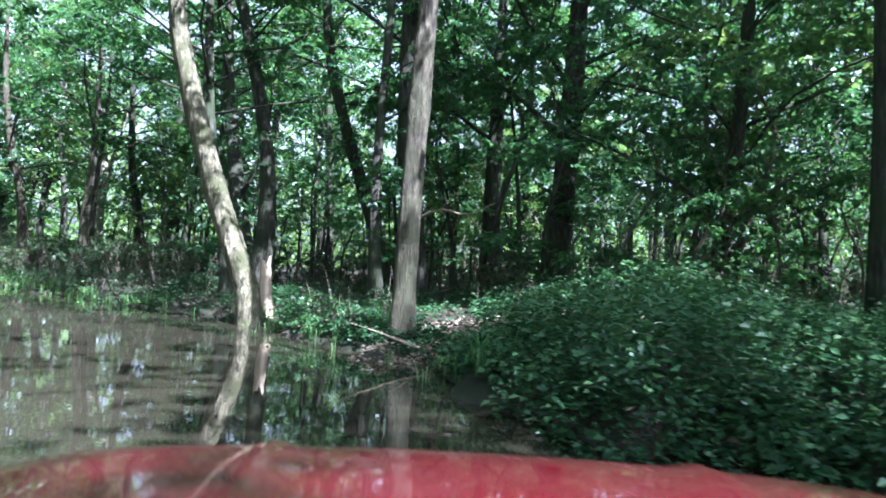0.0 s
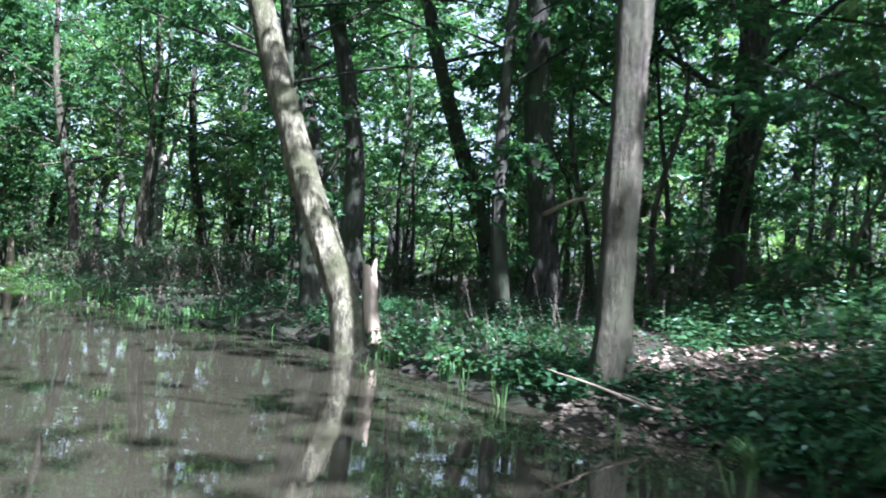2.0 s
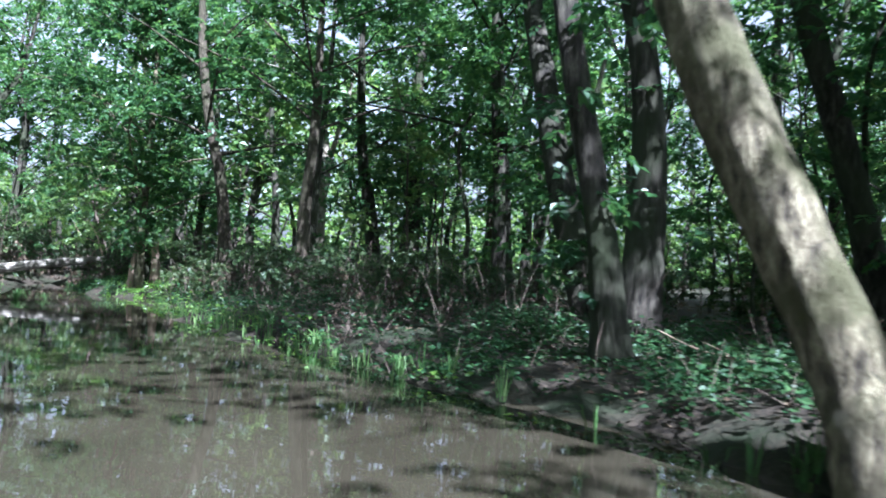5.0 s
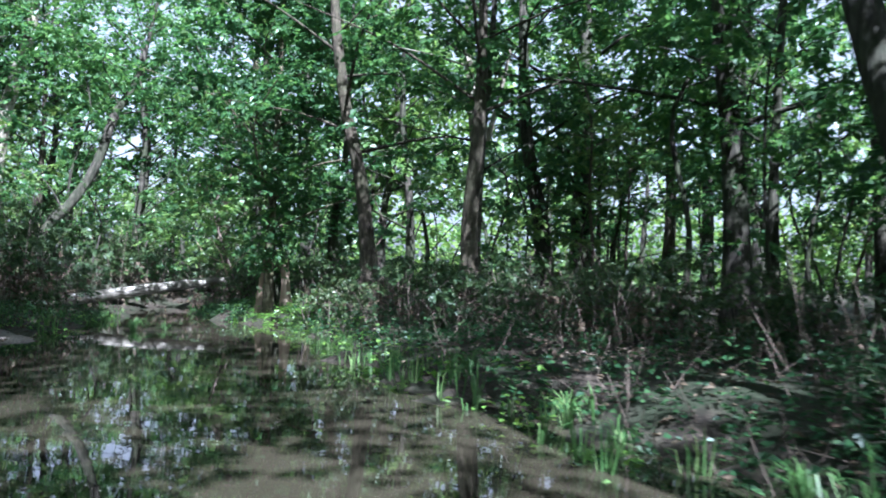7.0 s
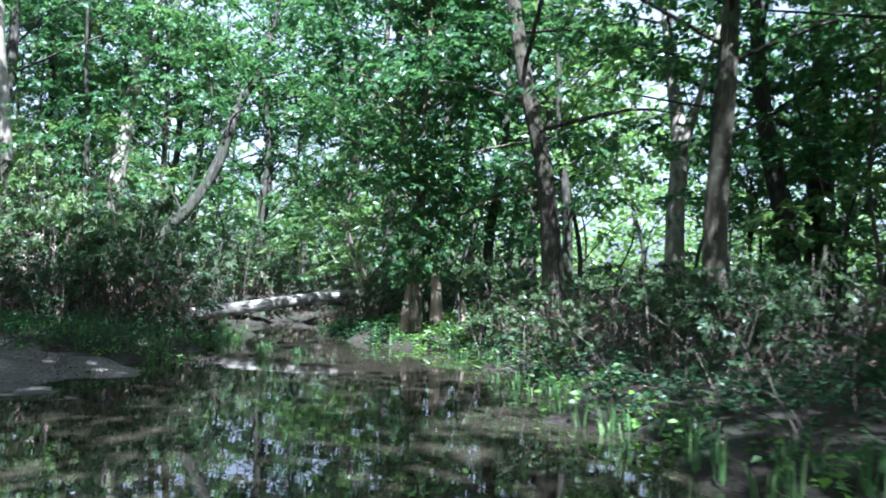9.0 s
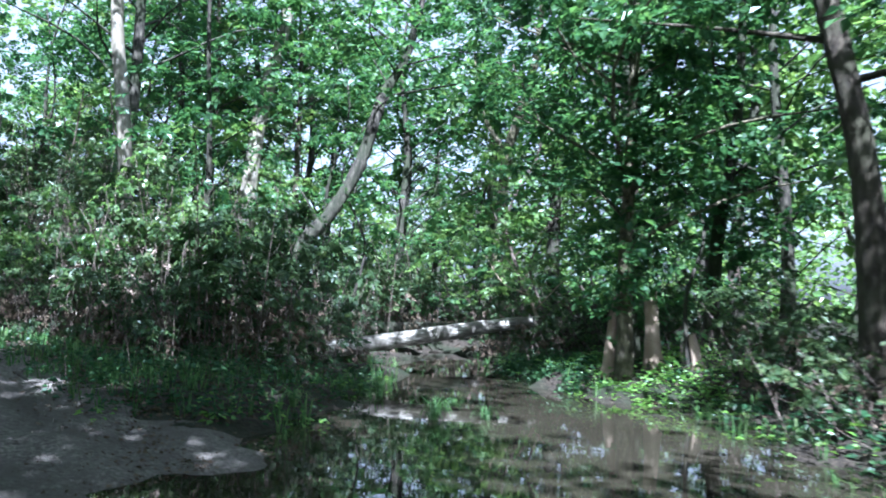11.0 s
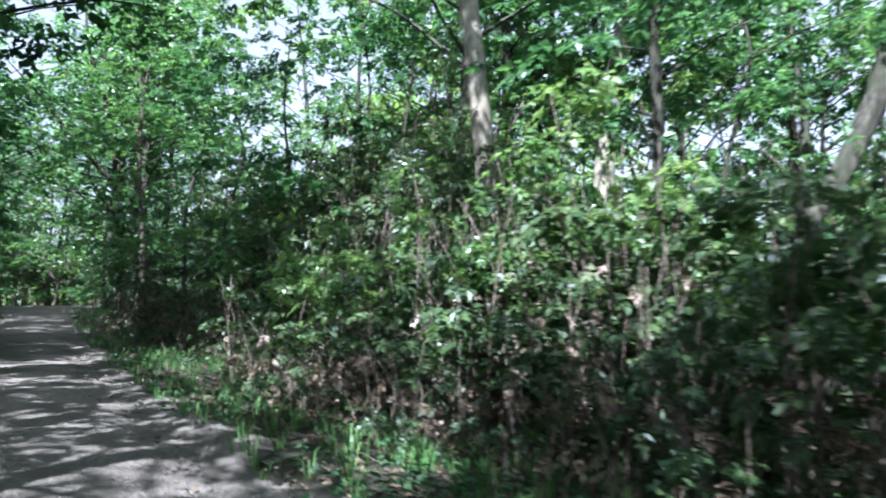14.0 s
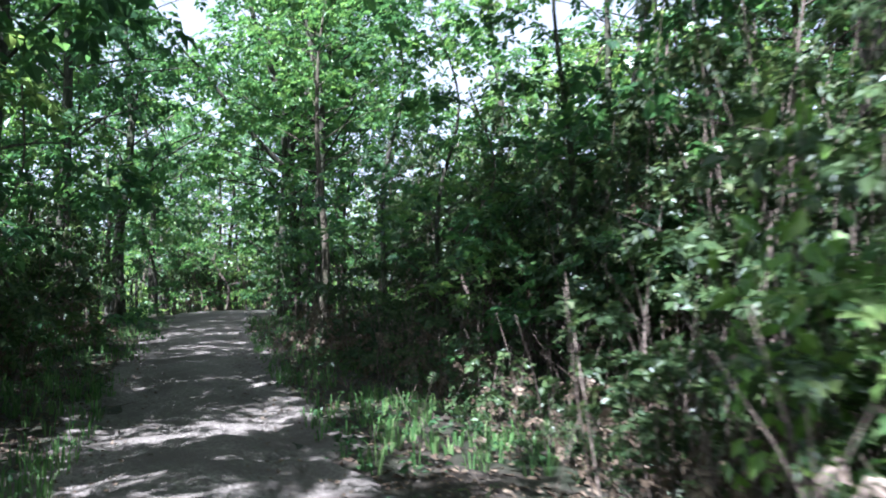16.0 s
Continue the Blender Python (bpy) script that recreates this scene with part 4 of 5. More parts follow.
for x, y in scatter(40, (-24, 14, 12, 38), 9, 1.6, 0.9, 0.8):
    shrub(2, x, y, 0.7 + 0.5 * rng.random(), "low leafy shrub on the wood floor", "shrubs of the wood")


for x, y in ((-90, 29), (-91.5, 31.5), (-92.5, 33.5), (-89, 34), (-94, 36), (-88, 27), (-86, 35)):
    shrub(1, x, y, 1.6 + 0.4 * rng.random(), "leafy shrub at the bend of the track", "shrubs along the track")
for x, y in scatter(22, (-26, -7, 22, 40), 8, 1.5, 1.0, 0.5):
    if shore_distance(np.array([x]), np.array([y]))[0] < 5:
        shrub((0, 3, 2)[int(rng.integers(0, 3))], x, y, 0.6 + 0.4 * rng.random(), "dark straggling shrub on the flood bank", "shrubs of the bank")
for x, y in ((-34.6, 42.2), (-33.6, 43.8), (-31.4, 44.2), (-35.8, 44), (-29.4, 43.2), (-34.4, 40)):
    shrub((0, 1, 3)[int(rng.integers(0, 3))], x, y, 0.85 + 0.4 * rng.random(), "shady shrub closing the inlet", "shrubs beyond the inlet")
for x, y in scatter(16, (-42, -24.5, 39, 52), 9, 1.7, 0.9, 0.3):
    shrub((0, 1, 3)[int(rng.integers(0, 3))], x, y, 0.8 + 0.5 * rng.random(), "shady shrub beyond the inlet", "shrubs beyond the inlet")

for x, y in scatter(66, (-26, -5.4, 15, 40), 7.2, 1.15, 0.7, 0.7):
    if shore_distance(np.array([x]), np.array([y]))[0] < 5.5:
        shrub(4, x, y, 0.75 + 0.45 * rng.random(), "low dark bramble tangle on the wood bank", "brambles of the bank")
for k in range(12):
    shrub((1, 0, 5)[k % 3], -43.5 - 2.0 * k + 0.5 * rng.normal(), 21.9 + 0.06 * k + 0.6 * rng.normal(), (1.1, 1.2, 0.75)[k % 3] + 0.25 * rng.random(), "dense shaded shrub on the far verge of the track", "shrubs along the track")
for x, y in ((-34.6, 30.1), (-33.8, 30.7), (-32.9, 30.6), (-32.0, 31.0), (-31.2, 31.3), (-33.2, 31.6), (-35.4, 30.5)):
    shrub(6, x, y, 0.85 + 0.25 * rng.random(), "tall shrub hung with bleached tan dead leaves", "thicket beside the track")
for x, y, q in ((1.55, 12.1, 1.2), (1.0, 10.6, 0.8), (2.2, 11.0, 1.0), (-0.9, 13.6, 0.7), (-2.0, 14.3, 0.8), (0.2, 11.6, 0.7), (-3.1, 17.6, 0.9), (-2.4, 16.2, 0.8)):
    shrub(7, x, y, q, "small green bush on the bank", "small bushes of the bank")
# leafy wall beside the track
for k in range(20):
    x = -37.5 - 1.15 * k
    shrub(5, x + 0.4 * rng.normal(), 32.3 + 0.08 * k + 1.4 * rng.random(), 0.9 + 0.3 * rng.random(), "tall dense dark green shrub beside the track", "leafy wall beside the track")


# ---- undergrowth, grass and litter ----
def land_points(n, box, lo, hi, power=1.0, gap=-0.12):
    r = np.random.default_rng(int(n + box[0] * 7 + lo * 13 + 999))
    x, y = r.uniform(box[0], box[1], n * 3), r.uniform(box[2], box[3], n * 3)
    d = shore_distance(x, y)
    rd, _ = road_near(x, y)
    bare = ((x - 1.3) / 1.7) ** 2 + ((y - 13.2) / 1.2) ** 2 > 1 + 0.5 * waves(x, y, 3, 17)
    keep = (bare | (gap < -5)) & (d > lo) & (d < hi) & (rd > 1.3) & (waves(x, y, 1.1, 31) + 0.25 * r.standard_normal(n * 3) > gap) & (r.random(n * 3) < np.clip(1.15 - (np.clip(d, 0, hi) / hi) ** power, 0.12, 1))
    x, y = x[keep][:n], y[keep][:n]
    return x, y, r


def undergrowth(name, n, box, lo, hi, leaves, height, L, mat, label, gap=-0.3):
    x, y, r = land_points(n, box, lo, hi, gap=gap)
    z = ground_height(x, y)
    k = len(x)
    tall = height * (0.45 + 0.75 * r.random(k)) * np.clip(0.75 + 1.3 * waves(x, y, 0.9, 21), 0.25, 1.6)
    f = r.random((k, leaves)) ** 0.7
    a = r.random((k, leaves)) * 6.283
    rad = 0.16 * r.random((k, leaves)) * (0.5 + f)
    P = np.stack([x[:, None] + np.cos(a) * rad, y[:, None] + np.sin(a) * rad, z[:, None] + tall[:, None] * f], -1).reshape(-1, 3)
    out = np.stack([np.cos(a), np.sin(a), np.full_like(a, 0.1)], -1).reshape(-1, 3) * 0.8
    ob = new(name, mesh_from(name, *leaf_cloud(P, L, r, droop=0.2, flat=0.6, out=out), mat))
    tagged(ob, label, "undergrowth", kind="stuff")


undergrowth("undergrowth", 1700, (-8, 0.6, 9, 25), -0.05, 9, 9, 0.42, 0.085, HERB, "scattered green herbs between the trunks", gap=-0.08)
undergrowth("undergrowth", 6200, (0.6, 16, 4.0, 24), -0.45, 9, 11, 0.7, 0.09, HERB, "dense dark green herbs covering the wood bank", gap=-0.9)
undergrowth("undergrowth", 4200, (-30, -5, 15, 44), -0.1, 7, 8, 0.5, 0.085, HERB, "green herbs along the flooded bank")
undergrowth("undergrowth", 1900, (-70, -23, 17, 34), 0.0, 40, 8, 0.32, 0.085, HERB, "low green weeds along the track")
undergrowth("undergrowth", 420, (-1.8, 1.6, 9, 13.6), -0.1, 5, 8, 0.4, 0.09, HERB, "green herbs round the foot of the bank tree", gap=-0.4)
undergrowth("undergrowth", 700, (-27, -23.4, 34.6, 39.6), -0.7, 4, 9, 0.36, 0.085, HERB, "green weeds on the bank of the inlet", gap=-0.9)
undergrowth("undergrowth", 420, (0.9, 4.2, 3.6, 7.4), -1.6, 6, 10, 0.55, 0.09, HERB, "dark herbs hanging over the undercut bank", gap=-2.0)
# lit look of the weeds round the stumps is put into their leaf colour
undergrowth("bank_weeds", 420, (-26, -20.4, 33.6, 37.6), -0.1, 3, 8, 0.4, 0.09, LEAF_BRIGHT, "weeds round the stumps in a bright sunlit tone")
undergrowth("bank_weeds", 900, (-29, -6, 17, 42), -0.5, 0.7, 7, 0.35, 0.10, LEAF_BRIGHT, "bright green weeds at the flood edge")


def grass(name, n, box, lo, hi, length, label):
    x, y, r = land_points(n, box, lo, hi)
    ok = (x < 0.4) | (y > 9)
    x, y = x[ok], y[ok]
    z = np.maximum(ground_height(x, y), -0.12)
    k = len(x)
    blades = 7
    a = r.random((k, blades)) * 6.283
    ln = length * (0.5 + 0.8 * r.random((k, blades)))
    P = np.stack([x[:, None] + 0.05 * np.cos(a), y[:, None] + 0.05 * np.sin(a), np.repeat(z[:, None], blades, 1)], -1).reshape(-1, 3)
    a, ln = a.ravel(), ln.ravel()[:, None]
    dirn = np.c_[np.cos(a), np.sin(a), np.zeros(len(a))]
    side = np.c_[-np.sin(a), np.cos(a), np.zeros(len(a))] * 0.008
    up = np.array([0, 0, 1.0])
    lean = (0.2 + 0.6 * r.random(len(a)))[:, None]
    mid = P + ln * (0.6 * up + 0.25 * lean * dirn)
    tip = P + ln * ((0.95 - 0.5 * lean) * up + 0.8 * lean * dirn)
    v = np.stack([P - side, P + side, mid + side, mid - side, tip], 1).reshape(-1, 3)
    b = np.arange(len(a))[:, None] * 5
    f = np.concatenate([b + np.array([0, 1, 2]), b + np.array([0, 2, 3]), b + np.array([3, 2, 4])], 1).reshape(-1, 3)
    tagged(new(name, mesh_from(name, v, f, GRASS)), label, "grass", kind="stuff")


grass("grass", 2600, (-30, 8, 4, 44), -0.55, 0.6, 0.45, "long grass blades at the water's edge")
grass("grass", 3600, (-66, -22, 18, 33), 0.05, 40, 0.3, "short grass verge beside the track")


def litter(n, box, hi):
    x, y, r = land_points(n, box, 0.05, hi, gap=-9)
    P = np.c_[x, y, ground_height(x, y) + 0.012]
    tagged(new("leaf_litter", mesh_from("leaf_litter", *leaf_cloud(P, 0.1, r, droop=0.0, flat=0.75), LEAF_DRY)), "dry brown fallen leaves on the forest floor", "leaf litter", kind="stuff")


litter(14000, (-30, 14, 5, 40), 16)
litter(5000, (-62, -24, 22.5, 31), 60)


def track_litter():
    """Fallen leaves and crumbs strewn over the track and its ragged edges."""
    r = np.random.default_rng(92)
    n = 7000
    x = -22.5 - 40 * r.random(n) ** 1.4
    y = np.interp(-x, -LINE[1:, 0], LINE[1:, 1]) + np.where(r.random(n) < 0.3, r.normal(0, 1.0, n), np.sign(r.standard_normal(n)) * r.normal(2.0, 0.5, n))
    d, h = road_near(x, y)
    P = np.c_[x, y, np.maximum(ground_height(x, y) + 0.03, h + 0.03 * (d < 1.9) - 0.03)]
    tagged(new("leaf_litter", mesh_from("leaf_litter", *leaf_cloud(P, 0.06, r, droop=-0.05, flat=0.6), LEAF_DRY)), "dry brown leaves strewn over the dirt track", "leaf litter", kind="stuff")


track_litter()


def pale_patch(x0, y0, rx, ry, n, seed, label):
    """Bleached leaves and chips lying thick on the bank; some imitate sunlit spots."""
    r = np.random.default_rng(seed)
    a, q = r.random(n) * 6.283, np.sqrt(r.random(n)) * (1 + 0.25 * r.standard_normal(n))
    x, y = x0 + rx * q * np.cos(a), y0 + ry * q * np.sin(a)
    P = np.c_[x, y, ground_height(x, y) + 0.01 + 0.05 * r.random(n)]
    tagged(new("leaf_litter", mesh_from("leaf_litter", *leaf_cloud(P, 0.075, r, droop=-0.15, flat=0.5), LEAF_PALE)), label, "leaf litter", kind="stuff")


# pale litter whose colour also carries the sunlit spot
pale_patch(1.4, 13.2, 1.8, 1.1, 3000, 93, "pale fallen leaves behind the bank tree, sunlit spot in their colour")
pale_patch(-0.9, 11.5, 0.9, 0.5, 420, 95, "bleached leaves washed up at the flood edge")
pale_patch(-0.2, 11.9, 0.8, 0.7, 260, 94, "pale fallen leaves at the foot of the tree")
# the next two imitate sun patches on the bank with paler leaves
pale_patch(-10.2, 26.4, 1.3, 0.8, 500, 96, "pale fallen leaves standing in for a sun patch on the bank")
pale_patch(-11.5, 28.2, 1.1, 0.7, 450, 97, "pale fallen leaves coloured like a sunlit gap")


def brush(name, n, box, lo, hi, ln, label, mat):
    """Tangle of thin dead twigs, standing and lying."""
    x, y, r = land_points(n, box, lo, hi, gap=-0.2)
    k = len(x)
    a, up = r.random(k) * 6.283, r.random(k) ** 1.3
    L = ln * (0.4 + r.random(k))
    p0 = np.c_[x, y, ground_height(x, y) - 0.03]
    p1 = p0 + np.c_[np.cos(a) * L * (1 - up * 0.8), np.sin(a) * L * (1 - up * 0.8), 0.04 + L * up]
    pm = (p0 + p1) / 2 + r.standard_normal((k, 3)) * 0.06 * L[:, None]
    ring = np.array([(1, 0, 0), (-0.5, 0.8, 0.3), (-0.5, -0.8, -0.3)])
    v = np.concatenate([p0[:, None] + ring * 0.007, pm[:, None] + ring * 0.005, p1[:, None] + ring * 0.002], 1).reshape(-1, 3)
    f = []
    for i0 in (0, 3):
        for j0 in range(3):
            q = (i0 + j0, i0 + (j0 + 1) % 3, i0 + 3 + (j0 + 1) % 3, i0 + 3 + j0)
            f.append(np.arange(k)[:, None] * 9 + np.array(q))
    tagged(new(name, mesh_from(name, v, np.concatenate(f), mat)), label, "twigs", kind="stuff")


brush("dead_brush", 3600, (-28, 6, 10, 42), 0.1, 6, 0.75, "tangle of dark dead twigs on the bank", TWIG)
brush("dead_brush", 1500, (-22, -5.5, 21, 38), 1.5, 7, 1.4, "tall dark dead brushwood under the trees", TWIG)
brush("dead_brush", 800, (-62, -27, 28.2, 33), 0.0, 40, 0.9, "dry grey stems under the thicket", STEM)


def gravel():
    r = np.random.default_rng(91)
    n = 5200
    s = r.random(n)
    x = -23.5 - 44 * s ** 1.3
    y = np.interp(-x, -LINE[1:, 0], LINE[1:, 1]) + r.normal(0, 0.95, n)
    d, h = road_near(x, y)
    size = 0.012 + 0.03 * r.random(n) ** 3
    o = np.array([(1, 0, 0), (0, 1, 0), (-1, 0, 0), (0, -1, 0), (0, 0, 0.8)])
    rot = r.random(n) * 6.28
    c, q = np.cos(rot)[:, None], np.sin(rot)[:, None]
    vx, vy = o[:, 0] * c - o[:, 1] * q, o[:, 0] * q + o[:, 1] * c
    v = np.stack([x[:, None] + vx * size[:, None], y[:, None] + vy * size[:, None], (h + 0.008)[:, None] + o[:, 2] * size[:, None]], -1).reshape(-1, 3)
    b = np.arange(n)[:, None] * 5
    f = np.concatenate([b + np.array(t) for t in ((0, 1, 4), (1, 2, 4), (2, 3, 4), (3, 0, 4))])
    tagged(new("gravel", mesh_from("gravel", v, f, ROAD)), "loose small stones on the dirt track", "gravel", kind="stuff")


gravel()


def stick(x, y, ln, turn, seed):
    r = np.random.default_rng(seed)
    z = float(floor_at(x, y)[0])
    p = np.array([(0, 0, 0.02), (ln * 0.3, 0.08 * r.standard_normal(), 0.05), (ln * 0.65, 0.15 * r.standard_normal(), 0.12 + 0.1 * r.random()), (ln, 0.2 * r.standard_normal(), 0.08 + 0.3 * r.random())])
    q = p[1] + np.array([ln * 0.3, ln * 0.2 * r.standard_normal(), 0.18])
    v, f = joined([tube(smooth_path(p, 4), [0.024, 0.016, 0.006], 5), tube(smooth_path([p[1], (p[1] + q) / 2 + 0.03, q], 3), [0.012, 0.004], 4)])
    ob = new("fallen_branch", mesh_from("fallen_branch", v, f, DEADWOOD, True))
    ob.location, ob.rotation_euler = (x, y, z), (0, 0, turn)
    tagged(ob, "bare pale dead branch on the ground", "branch", "fallen branches")


for k, (x, y) in enumerate(scatter(44, (-24, 7, 8, 38), 4.5, 0.9, 0.5, 0.1)):
    stick(x, y, 0.7 + 1.1 * rng.random(), rng.random() * 6.28, 500 + k)


# ---- tall weed with large pale green leaves beside the track ----
def tall_weed(x, y, heights, seed):
    r = np.random.default_rng(seed)
    ob = new("tall_weed")
    z = float(floor_at(x, y)[0])
    ob.location = (x, y, z)
    for k, h in enumerate(heights):
        a = k * 2.1 + r.random()
        line = smooth_path([(0.1 * math.cos(a), 0.1 * math.sin(a), -0.05), (0.22 * math.cos(a), 0.22 * math.sin(a), h * 0.5), (0.42 * math.cos(a), 0.42 * math.sin(a), h)], 6)
        part("stem", mesh_from("stem", *tube(line, [0.014, 0.006], 6), STEM, True), ob)
        P = np.repeat(line[4:], 6, 0) + r.standard_normal((len(line[4:]) * 6, 3)) * 0.1
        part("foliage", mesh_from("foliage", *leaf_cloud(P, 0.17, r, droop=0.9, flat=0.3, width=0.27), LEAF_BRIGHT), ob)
    tagged(ob, "tall weed with large pale green leaves", "weed", "tall weeds by the track")


tall_weed(-36.55, 29.15, (3.0, 2.4), 71)
tall_weed(-35.9, 29.3, (2.75, 2.2), 72)


# ---- single tufts and dead leaves ----
def grass_tuft(x, y, count, length, seed, label):
    r = np.random.default_rng(seed)
    z = max(float(floor_at(x, y)[0]), -0.08)
    a = r.random(count) * 6.283
    ln = (length * (0.55 + 0.6 * r.random(count)))[:, None]
    dirn, side = np.c_[np.cos(a), np.sin(a), 0 * a], np.c_[-np.sin(a), np.cos(a), 0 * a] * 0.006
    up, lean = np.array([0, 0, 1.0]), (0.3 + 0.6 * r.random(count))[:, None]
    p0 = dirn * 0.06 * r.random(count)[:, None]
    p1 = p0 + ln * (0.5 * up + 0.2 * lean * dirn)
    p2 = p0 + ln * (0.62 * up + 0.6 * lean * dirn)
    p3 = p0 + ln * ((0.7 - 0.55 * lean) * up + 0.95 * lean * dirn)
    v = np.stack([p0 - side, p0 + side, p1 + side, p1 - side, p2 + side, p2 - side, p3, p3 + side * 0.3], 1).reshape(-1, 3)
    b = np.arange(count)[:, None] * 8
    f = np.concatenate([b + np.array(q) for q in ((0, 1, 2, 3), (3, 2, 4, 5), (5, 4, 7, 6))])
    ob = new("grass_tuft", mesh_from("grass_tuft", v, f, GRASS))
    ob.location = (x, y, z)
    tagged(ob, label, "grass tuft", "grass tufts")


for k, (x, y, c, ln) in enumerate([(0.45, 8.7, 70, 0.75), (0.1, 10.2, 40, 0.5), (-2.3, 13.9, 45, 0.45), (-3.2, 15.7, 40, 0.4), (-23.2, 30.6, 60, 0.55), (-22.7, 31.2, 40, 0.4), (-12.2, 24.9, 50, 0.6), (-14.0, 26.6, 45, 0.5),
                                    (-10.4, 22.8, 45, 0.5), (-8.4, 20.9, 40, 0.45), (-24.2, 36.6, 60, 0.45), (-25.3, 37.4, 50, 0.4), (-16.2, 28.9, 45, 0.5), (-25.0, 29.6, 50, 0.45), (-26.6, 33.0, 50, 0.4)]):
    grass_tuft(x, y, c, ln, 800 + k, "arching grass tuft at the water's edge")


def dead_leaf(x, y, z, size, turn, seed):
    r = np.random.default_rng(seed)
    u, w = np.meshgrid(np.linspace(-1, 1, 7), np.linspace(0, 1, 9), indexing="ij")
    wide = np.sin(np.pi * w ** 0.8) * 0.24 + 0.02
    v = np.c_[(u * wide * size).ravel(), (0.12 * size * (1 - u ** 2) + 0.1 * size * np.sin(w * 5 + u)).ravel(), (-w * size).ravel()]
    i, j = np.meshgrid(np.arange(6), np.arange(8), indexing="ij")
    i, j = i.ravel(), j.ravel()
    ob = new("dead_leaf", mesh_from("dead_leaf", v, np.c_[i * 9 + j, (i + 1) * 9 + j, (i + 1) * 9 + j + 1, i * 9 + j + 1], PALE_LEAF, True))
    g = float(floor_at(x, y)[0])
    part("stalk", mesh_from("stalk", *tube(smooth_path([(0.02, 0.03, g - z - 0.05), (0.05, 0.04, (g - z) * 0.5), (0, 0, 0.02)], 4), [0.008, 0.005], 5), DEADWOOD, True), ob)
    ob.location, ob.rotation_euler = (x, y, z), (0.3 * r.standard_normal(), 0.3 * r.standard_normal(), turn)
    tagged(ob, "pale withered leaf hanging on a dry stalk", "leaf", "withered leaves")


PALE_LEAF = surface("withered_leaf", [(0.2, (0.17, 0.13, 0.105)), (0.6, (0.3, 0.25, 0.215)), (1, (0.38, 0.33, 0.29))], 12, dist=0.01)
for k, (x, y, z, s) in enumerate([(-5.75, 21.0, 0.62, 0.19), (-5.6, 21.15, 0.45, 0.14), (-1.9, 13.9, 0.5, 0.2), (-1.2, 13.3, 0.42, 0.16), (-33.6, 28.4, 1.6, 0.2), (-34.6, 28.5, 1.5, 0.18), (-35.3, 28.6, 1.7, 0.2), (-32.6, 28.5, 1.4, 0.17)]):
    dead_leaf(x, y, z, s, rng.random() * 6.28, 900 + k)


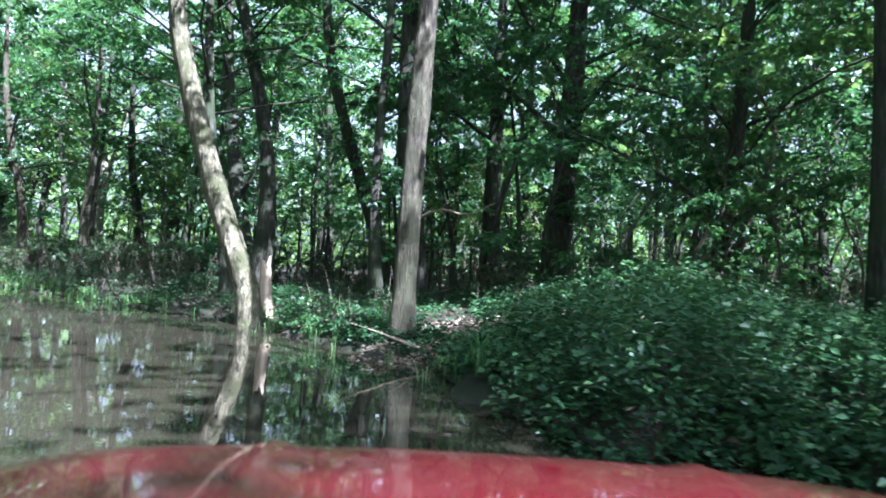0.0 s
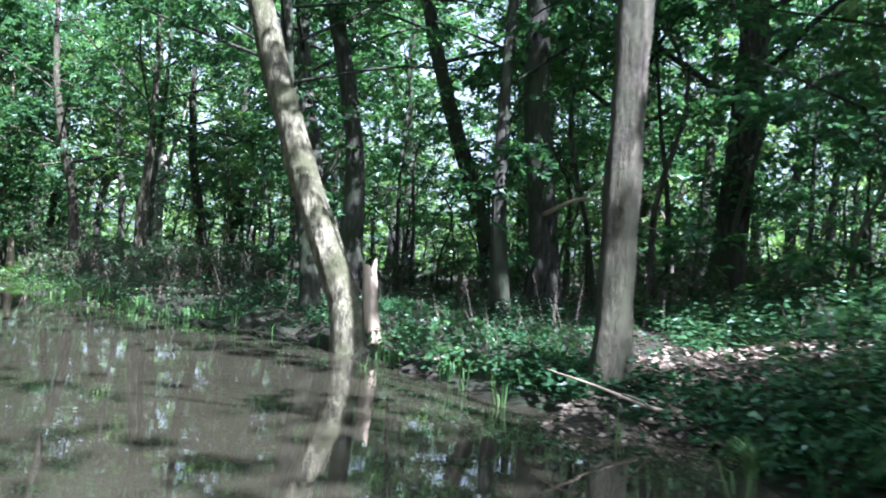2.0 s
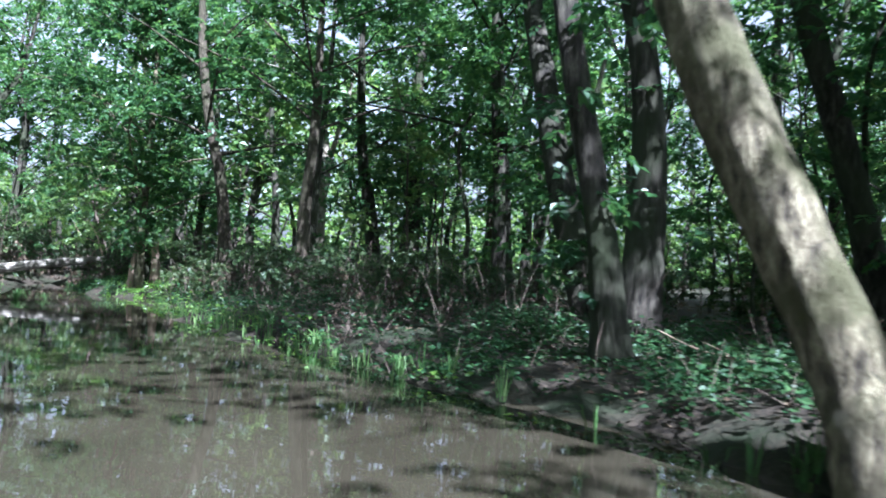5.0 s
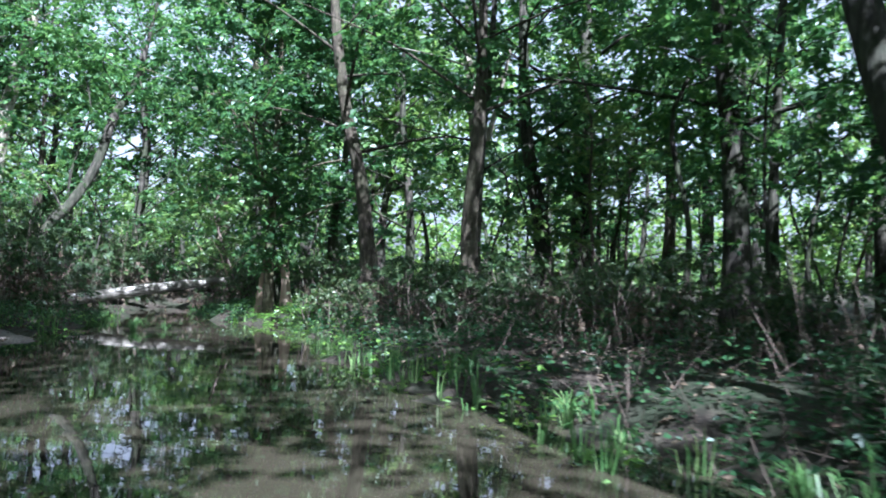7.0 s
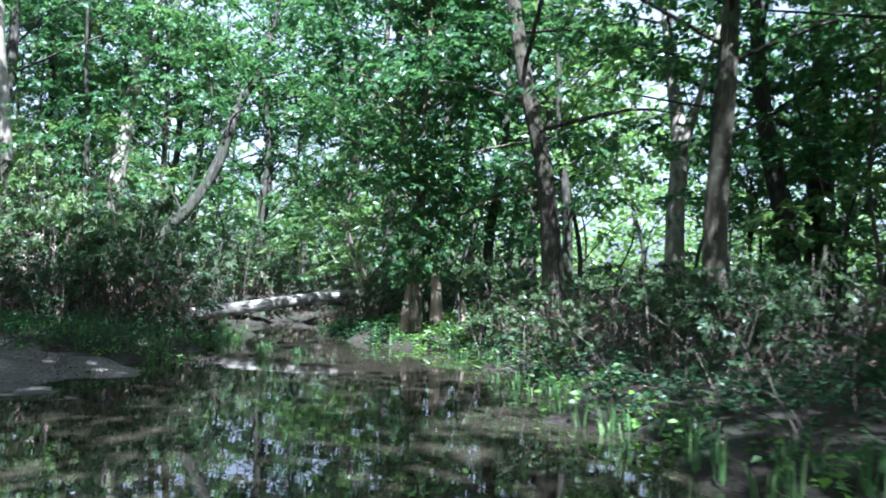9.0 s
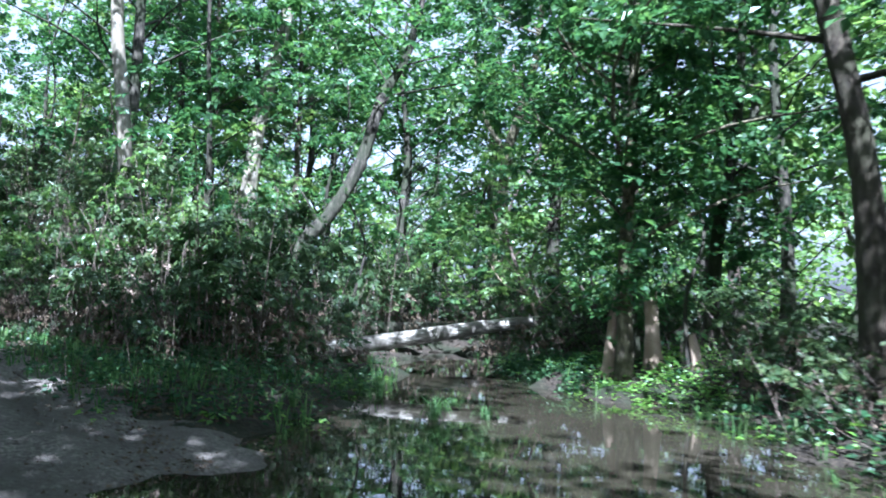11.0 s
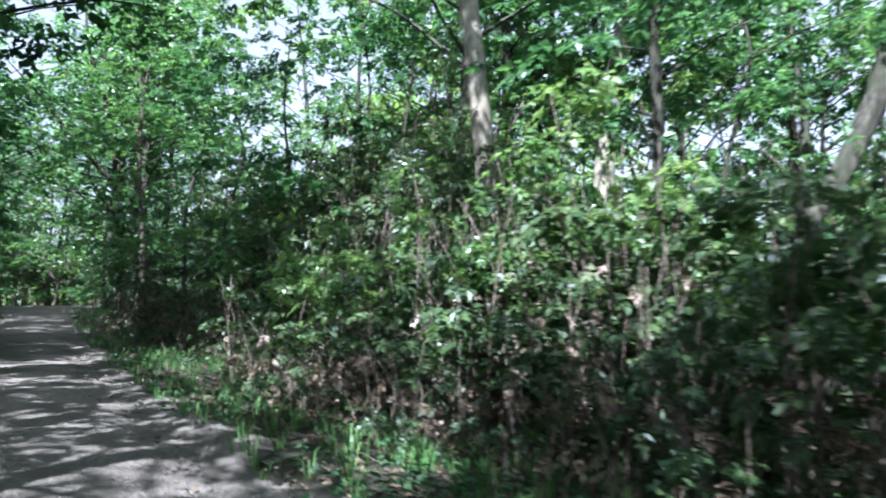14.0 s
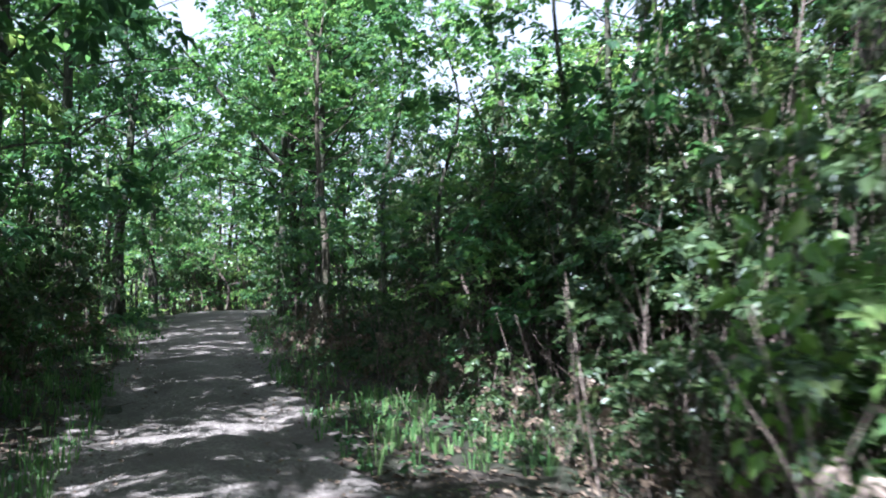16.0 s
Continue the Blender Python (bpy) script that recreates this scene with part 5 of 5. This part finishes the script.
# ---- front of the red car at the start of the drive ----
def car_front():
    m, n, l, out = material("red_paint")
    p = n.new("ShaderNodeBsdfPrincipled")
    dust = noise_node(n, l, 6, 6)
    r = ramp(n, [(0.35, (0.06, 0.004, 0.007)), (0.75, (0.055, 0.011, 0.012))])
    l.new(dust.outputs[0], r.inputs[0])
    l.new(r.outputs[0], p.inputs["Base Color"])
    rr = ramp(n, [(0.3, (0.12, 0.12, 0.12)), (0.8, (0.34, 0.34, 0.34))])
    l.new(dust.outputs[0], rr.inputs[0])
    l.new(rr.outputs[0], p.inputs["Roughness"])
    p.inputs["Coat Weight"].default_value = 0.8
    l.new(p.outputs[0], out.inputs[0])
    rubber = surface("tyre_rubber", [(0.3, (0.012, 0.012, 0.012)), (0.7, (0.03, 0.028, 0.026))], 30, rough=0.8)
    steel = surface("rim_metal", [(0.3, (0.3, 0.3, 0.3)), (0.7, (0.5, 0.5, 0.5))], 20, rough=0.4)
    car = new("car")
    car.matrix_basis = pose(0.08, 0.1, -0.17, 0, 0, -1)
    # bonnet: crowned across, falling to the nose and the wings
    u, v = np.meshgrid(np.linspace(-1.0, 1.0, 41), np.linspace(0.35, 2.05, 31), indexing="ij")
    crown = 1.185 - 0.045 * u ** 2 - 0.03 * np.abs(u) ** 8
    nose = np.clip((v - 1.35) / 0.7, 0, 1)
    z = crown + 0.03 * np.clip((1.35 - v), 0, 1) - 0.07 * nose ** 1.5 - 0.26 * nose ** 6 + 0.012 * np.exp(-((np.abs(u) - 0.45) / 0.03) ** 2)
    nv = u.shape[1]
    i, j = np.meshgrid(np.arange(u.shape[0] - 1), np.arange(nv - 1), indexing="ij")
    i, j = i.ravel(), j.ravel()
    f = np.c_[i * nv + j, (i + 1) * nv + j, (i + 1) * nv + j + 1, i * nv + j + 1]
    bonnet = part("bonnet", mesh_from("bonnet", np.c_[u.ravel(), v.ravel(), z.ravel()], f, m, True), car, "glossy red bonnet with a pale crease")
    solid = bonnet.modifiers.new("thickness", "SOLIDIFY")
    solid.thickness = 0.02

    def block(name, lo, hi, mat, bevel=0.05):
        bm = bmesh.new()
        bmesh.ops.create_cube(bm, size=1)
        for w in bm.verts:
            w.co = Vector([lo[c] + (w.co[c] + 0.5) * (hi[c] - lo[c]) for c in range(3)])
        bmesh.ops.bevel(bm, geom=bm.edges[:], offset=bevel, segments=3, affect="EDGES")
        me = bpy.data.meshes.new(name)
        bm.to_mesh(me)
        bm.free()
        me.materials.append(mat)
        return part(name, me, car)

    for s in (-1, 1):
        block("wing", (min(s * 0.86, s * 0.97), 0.35, 0.62), (max(s * 0.86, s * 0.97), 2.0, 1.04), m)
        wheel = new("wheel")
        wheel.parent = car
        wheel.location = (s * 0.78, 1.4, 0.37)
        a = np.linspace(0, 2 * np.pi, 33)[:-1]
        prof = [(-0.1, 0.25), (-0.11, 0.33), (-0.08, 0.37), (0.08, 0.37), (0.11, 0.33), (0.1, 0.25)]
        vv = np.array([(x, q * math.cos(t), q * math.sin(t)) for t in a for x, q in prof])
        k = len(prof)
        ff = np.array([((c * k + d), (c * k + (d + 1) % k), (((c + 1) % 32) * k + (d + 1) % k), (((c + 1) % 32) * k + d)) for c in range(32) for d in range(k)])
        part("tyre", mesh_from("tyre", vv, ff, rubber, True), wheel)
        rv = np.array([(x, q * math.cos(t), q * math.sin(t)) for t in a for x, q in ((-0.06, 0.02), (-0.06, 0.25), (0.06, 0.25), (0.06, 0.02))])
        rf = np.array([(c * 4 + d, c * 4 + (d + 1) % 4, ((c + 1) % 32) * 4 + (d + 1) % 4, ((c + 1) % 32) * 4 + d) for c in range(32) for d in range(4)])
        part("rim", mesh_from("rim", rv, rf, steel, True), wheel)
    block("bumper", (-0.9, 1.95, 0.5), (0.9, 2.12, 0.86), m, 0.06)
    block("engine_bay", (-0.66, 0.4, 0.45), (0.66, 1.94, 0.94), rubber, 0.04)
    tagged(car, "front of a wet glossy red car in the flood", "car")


car_front()
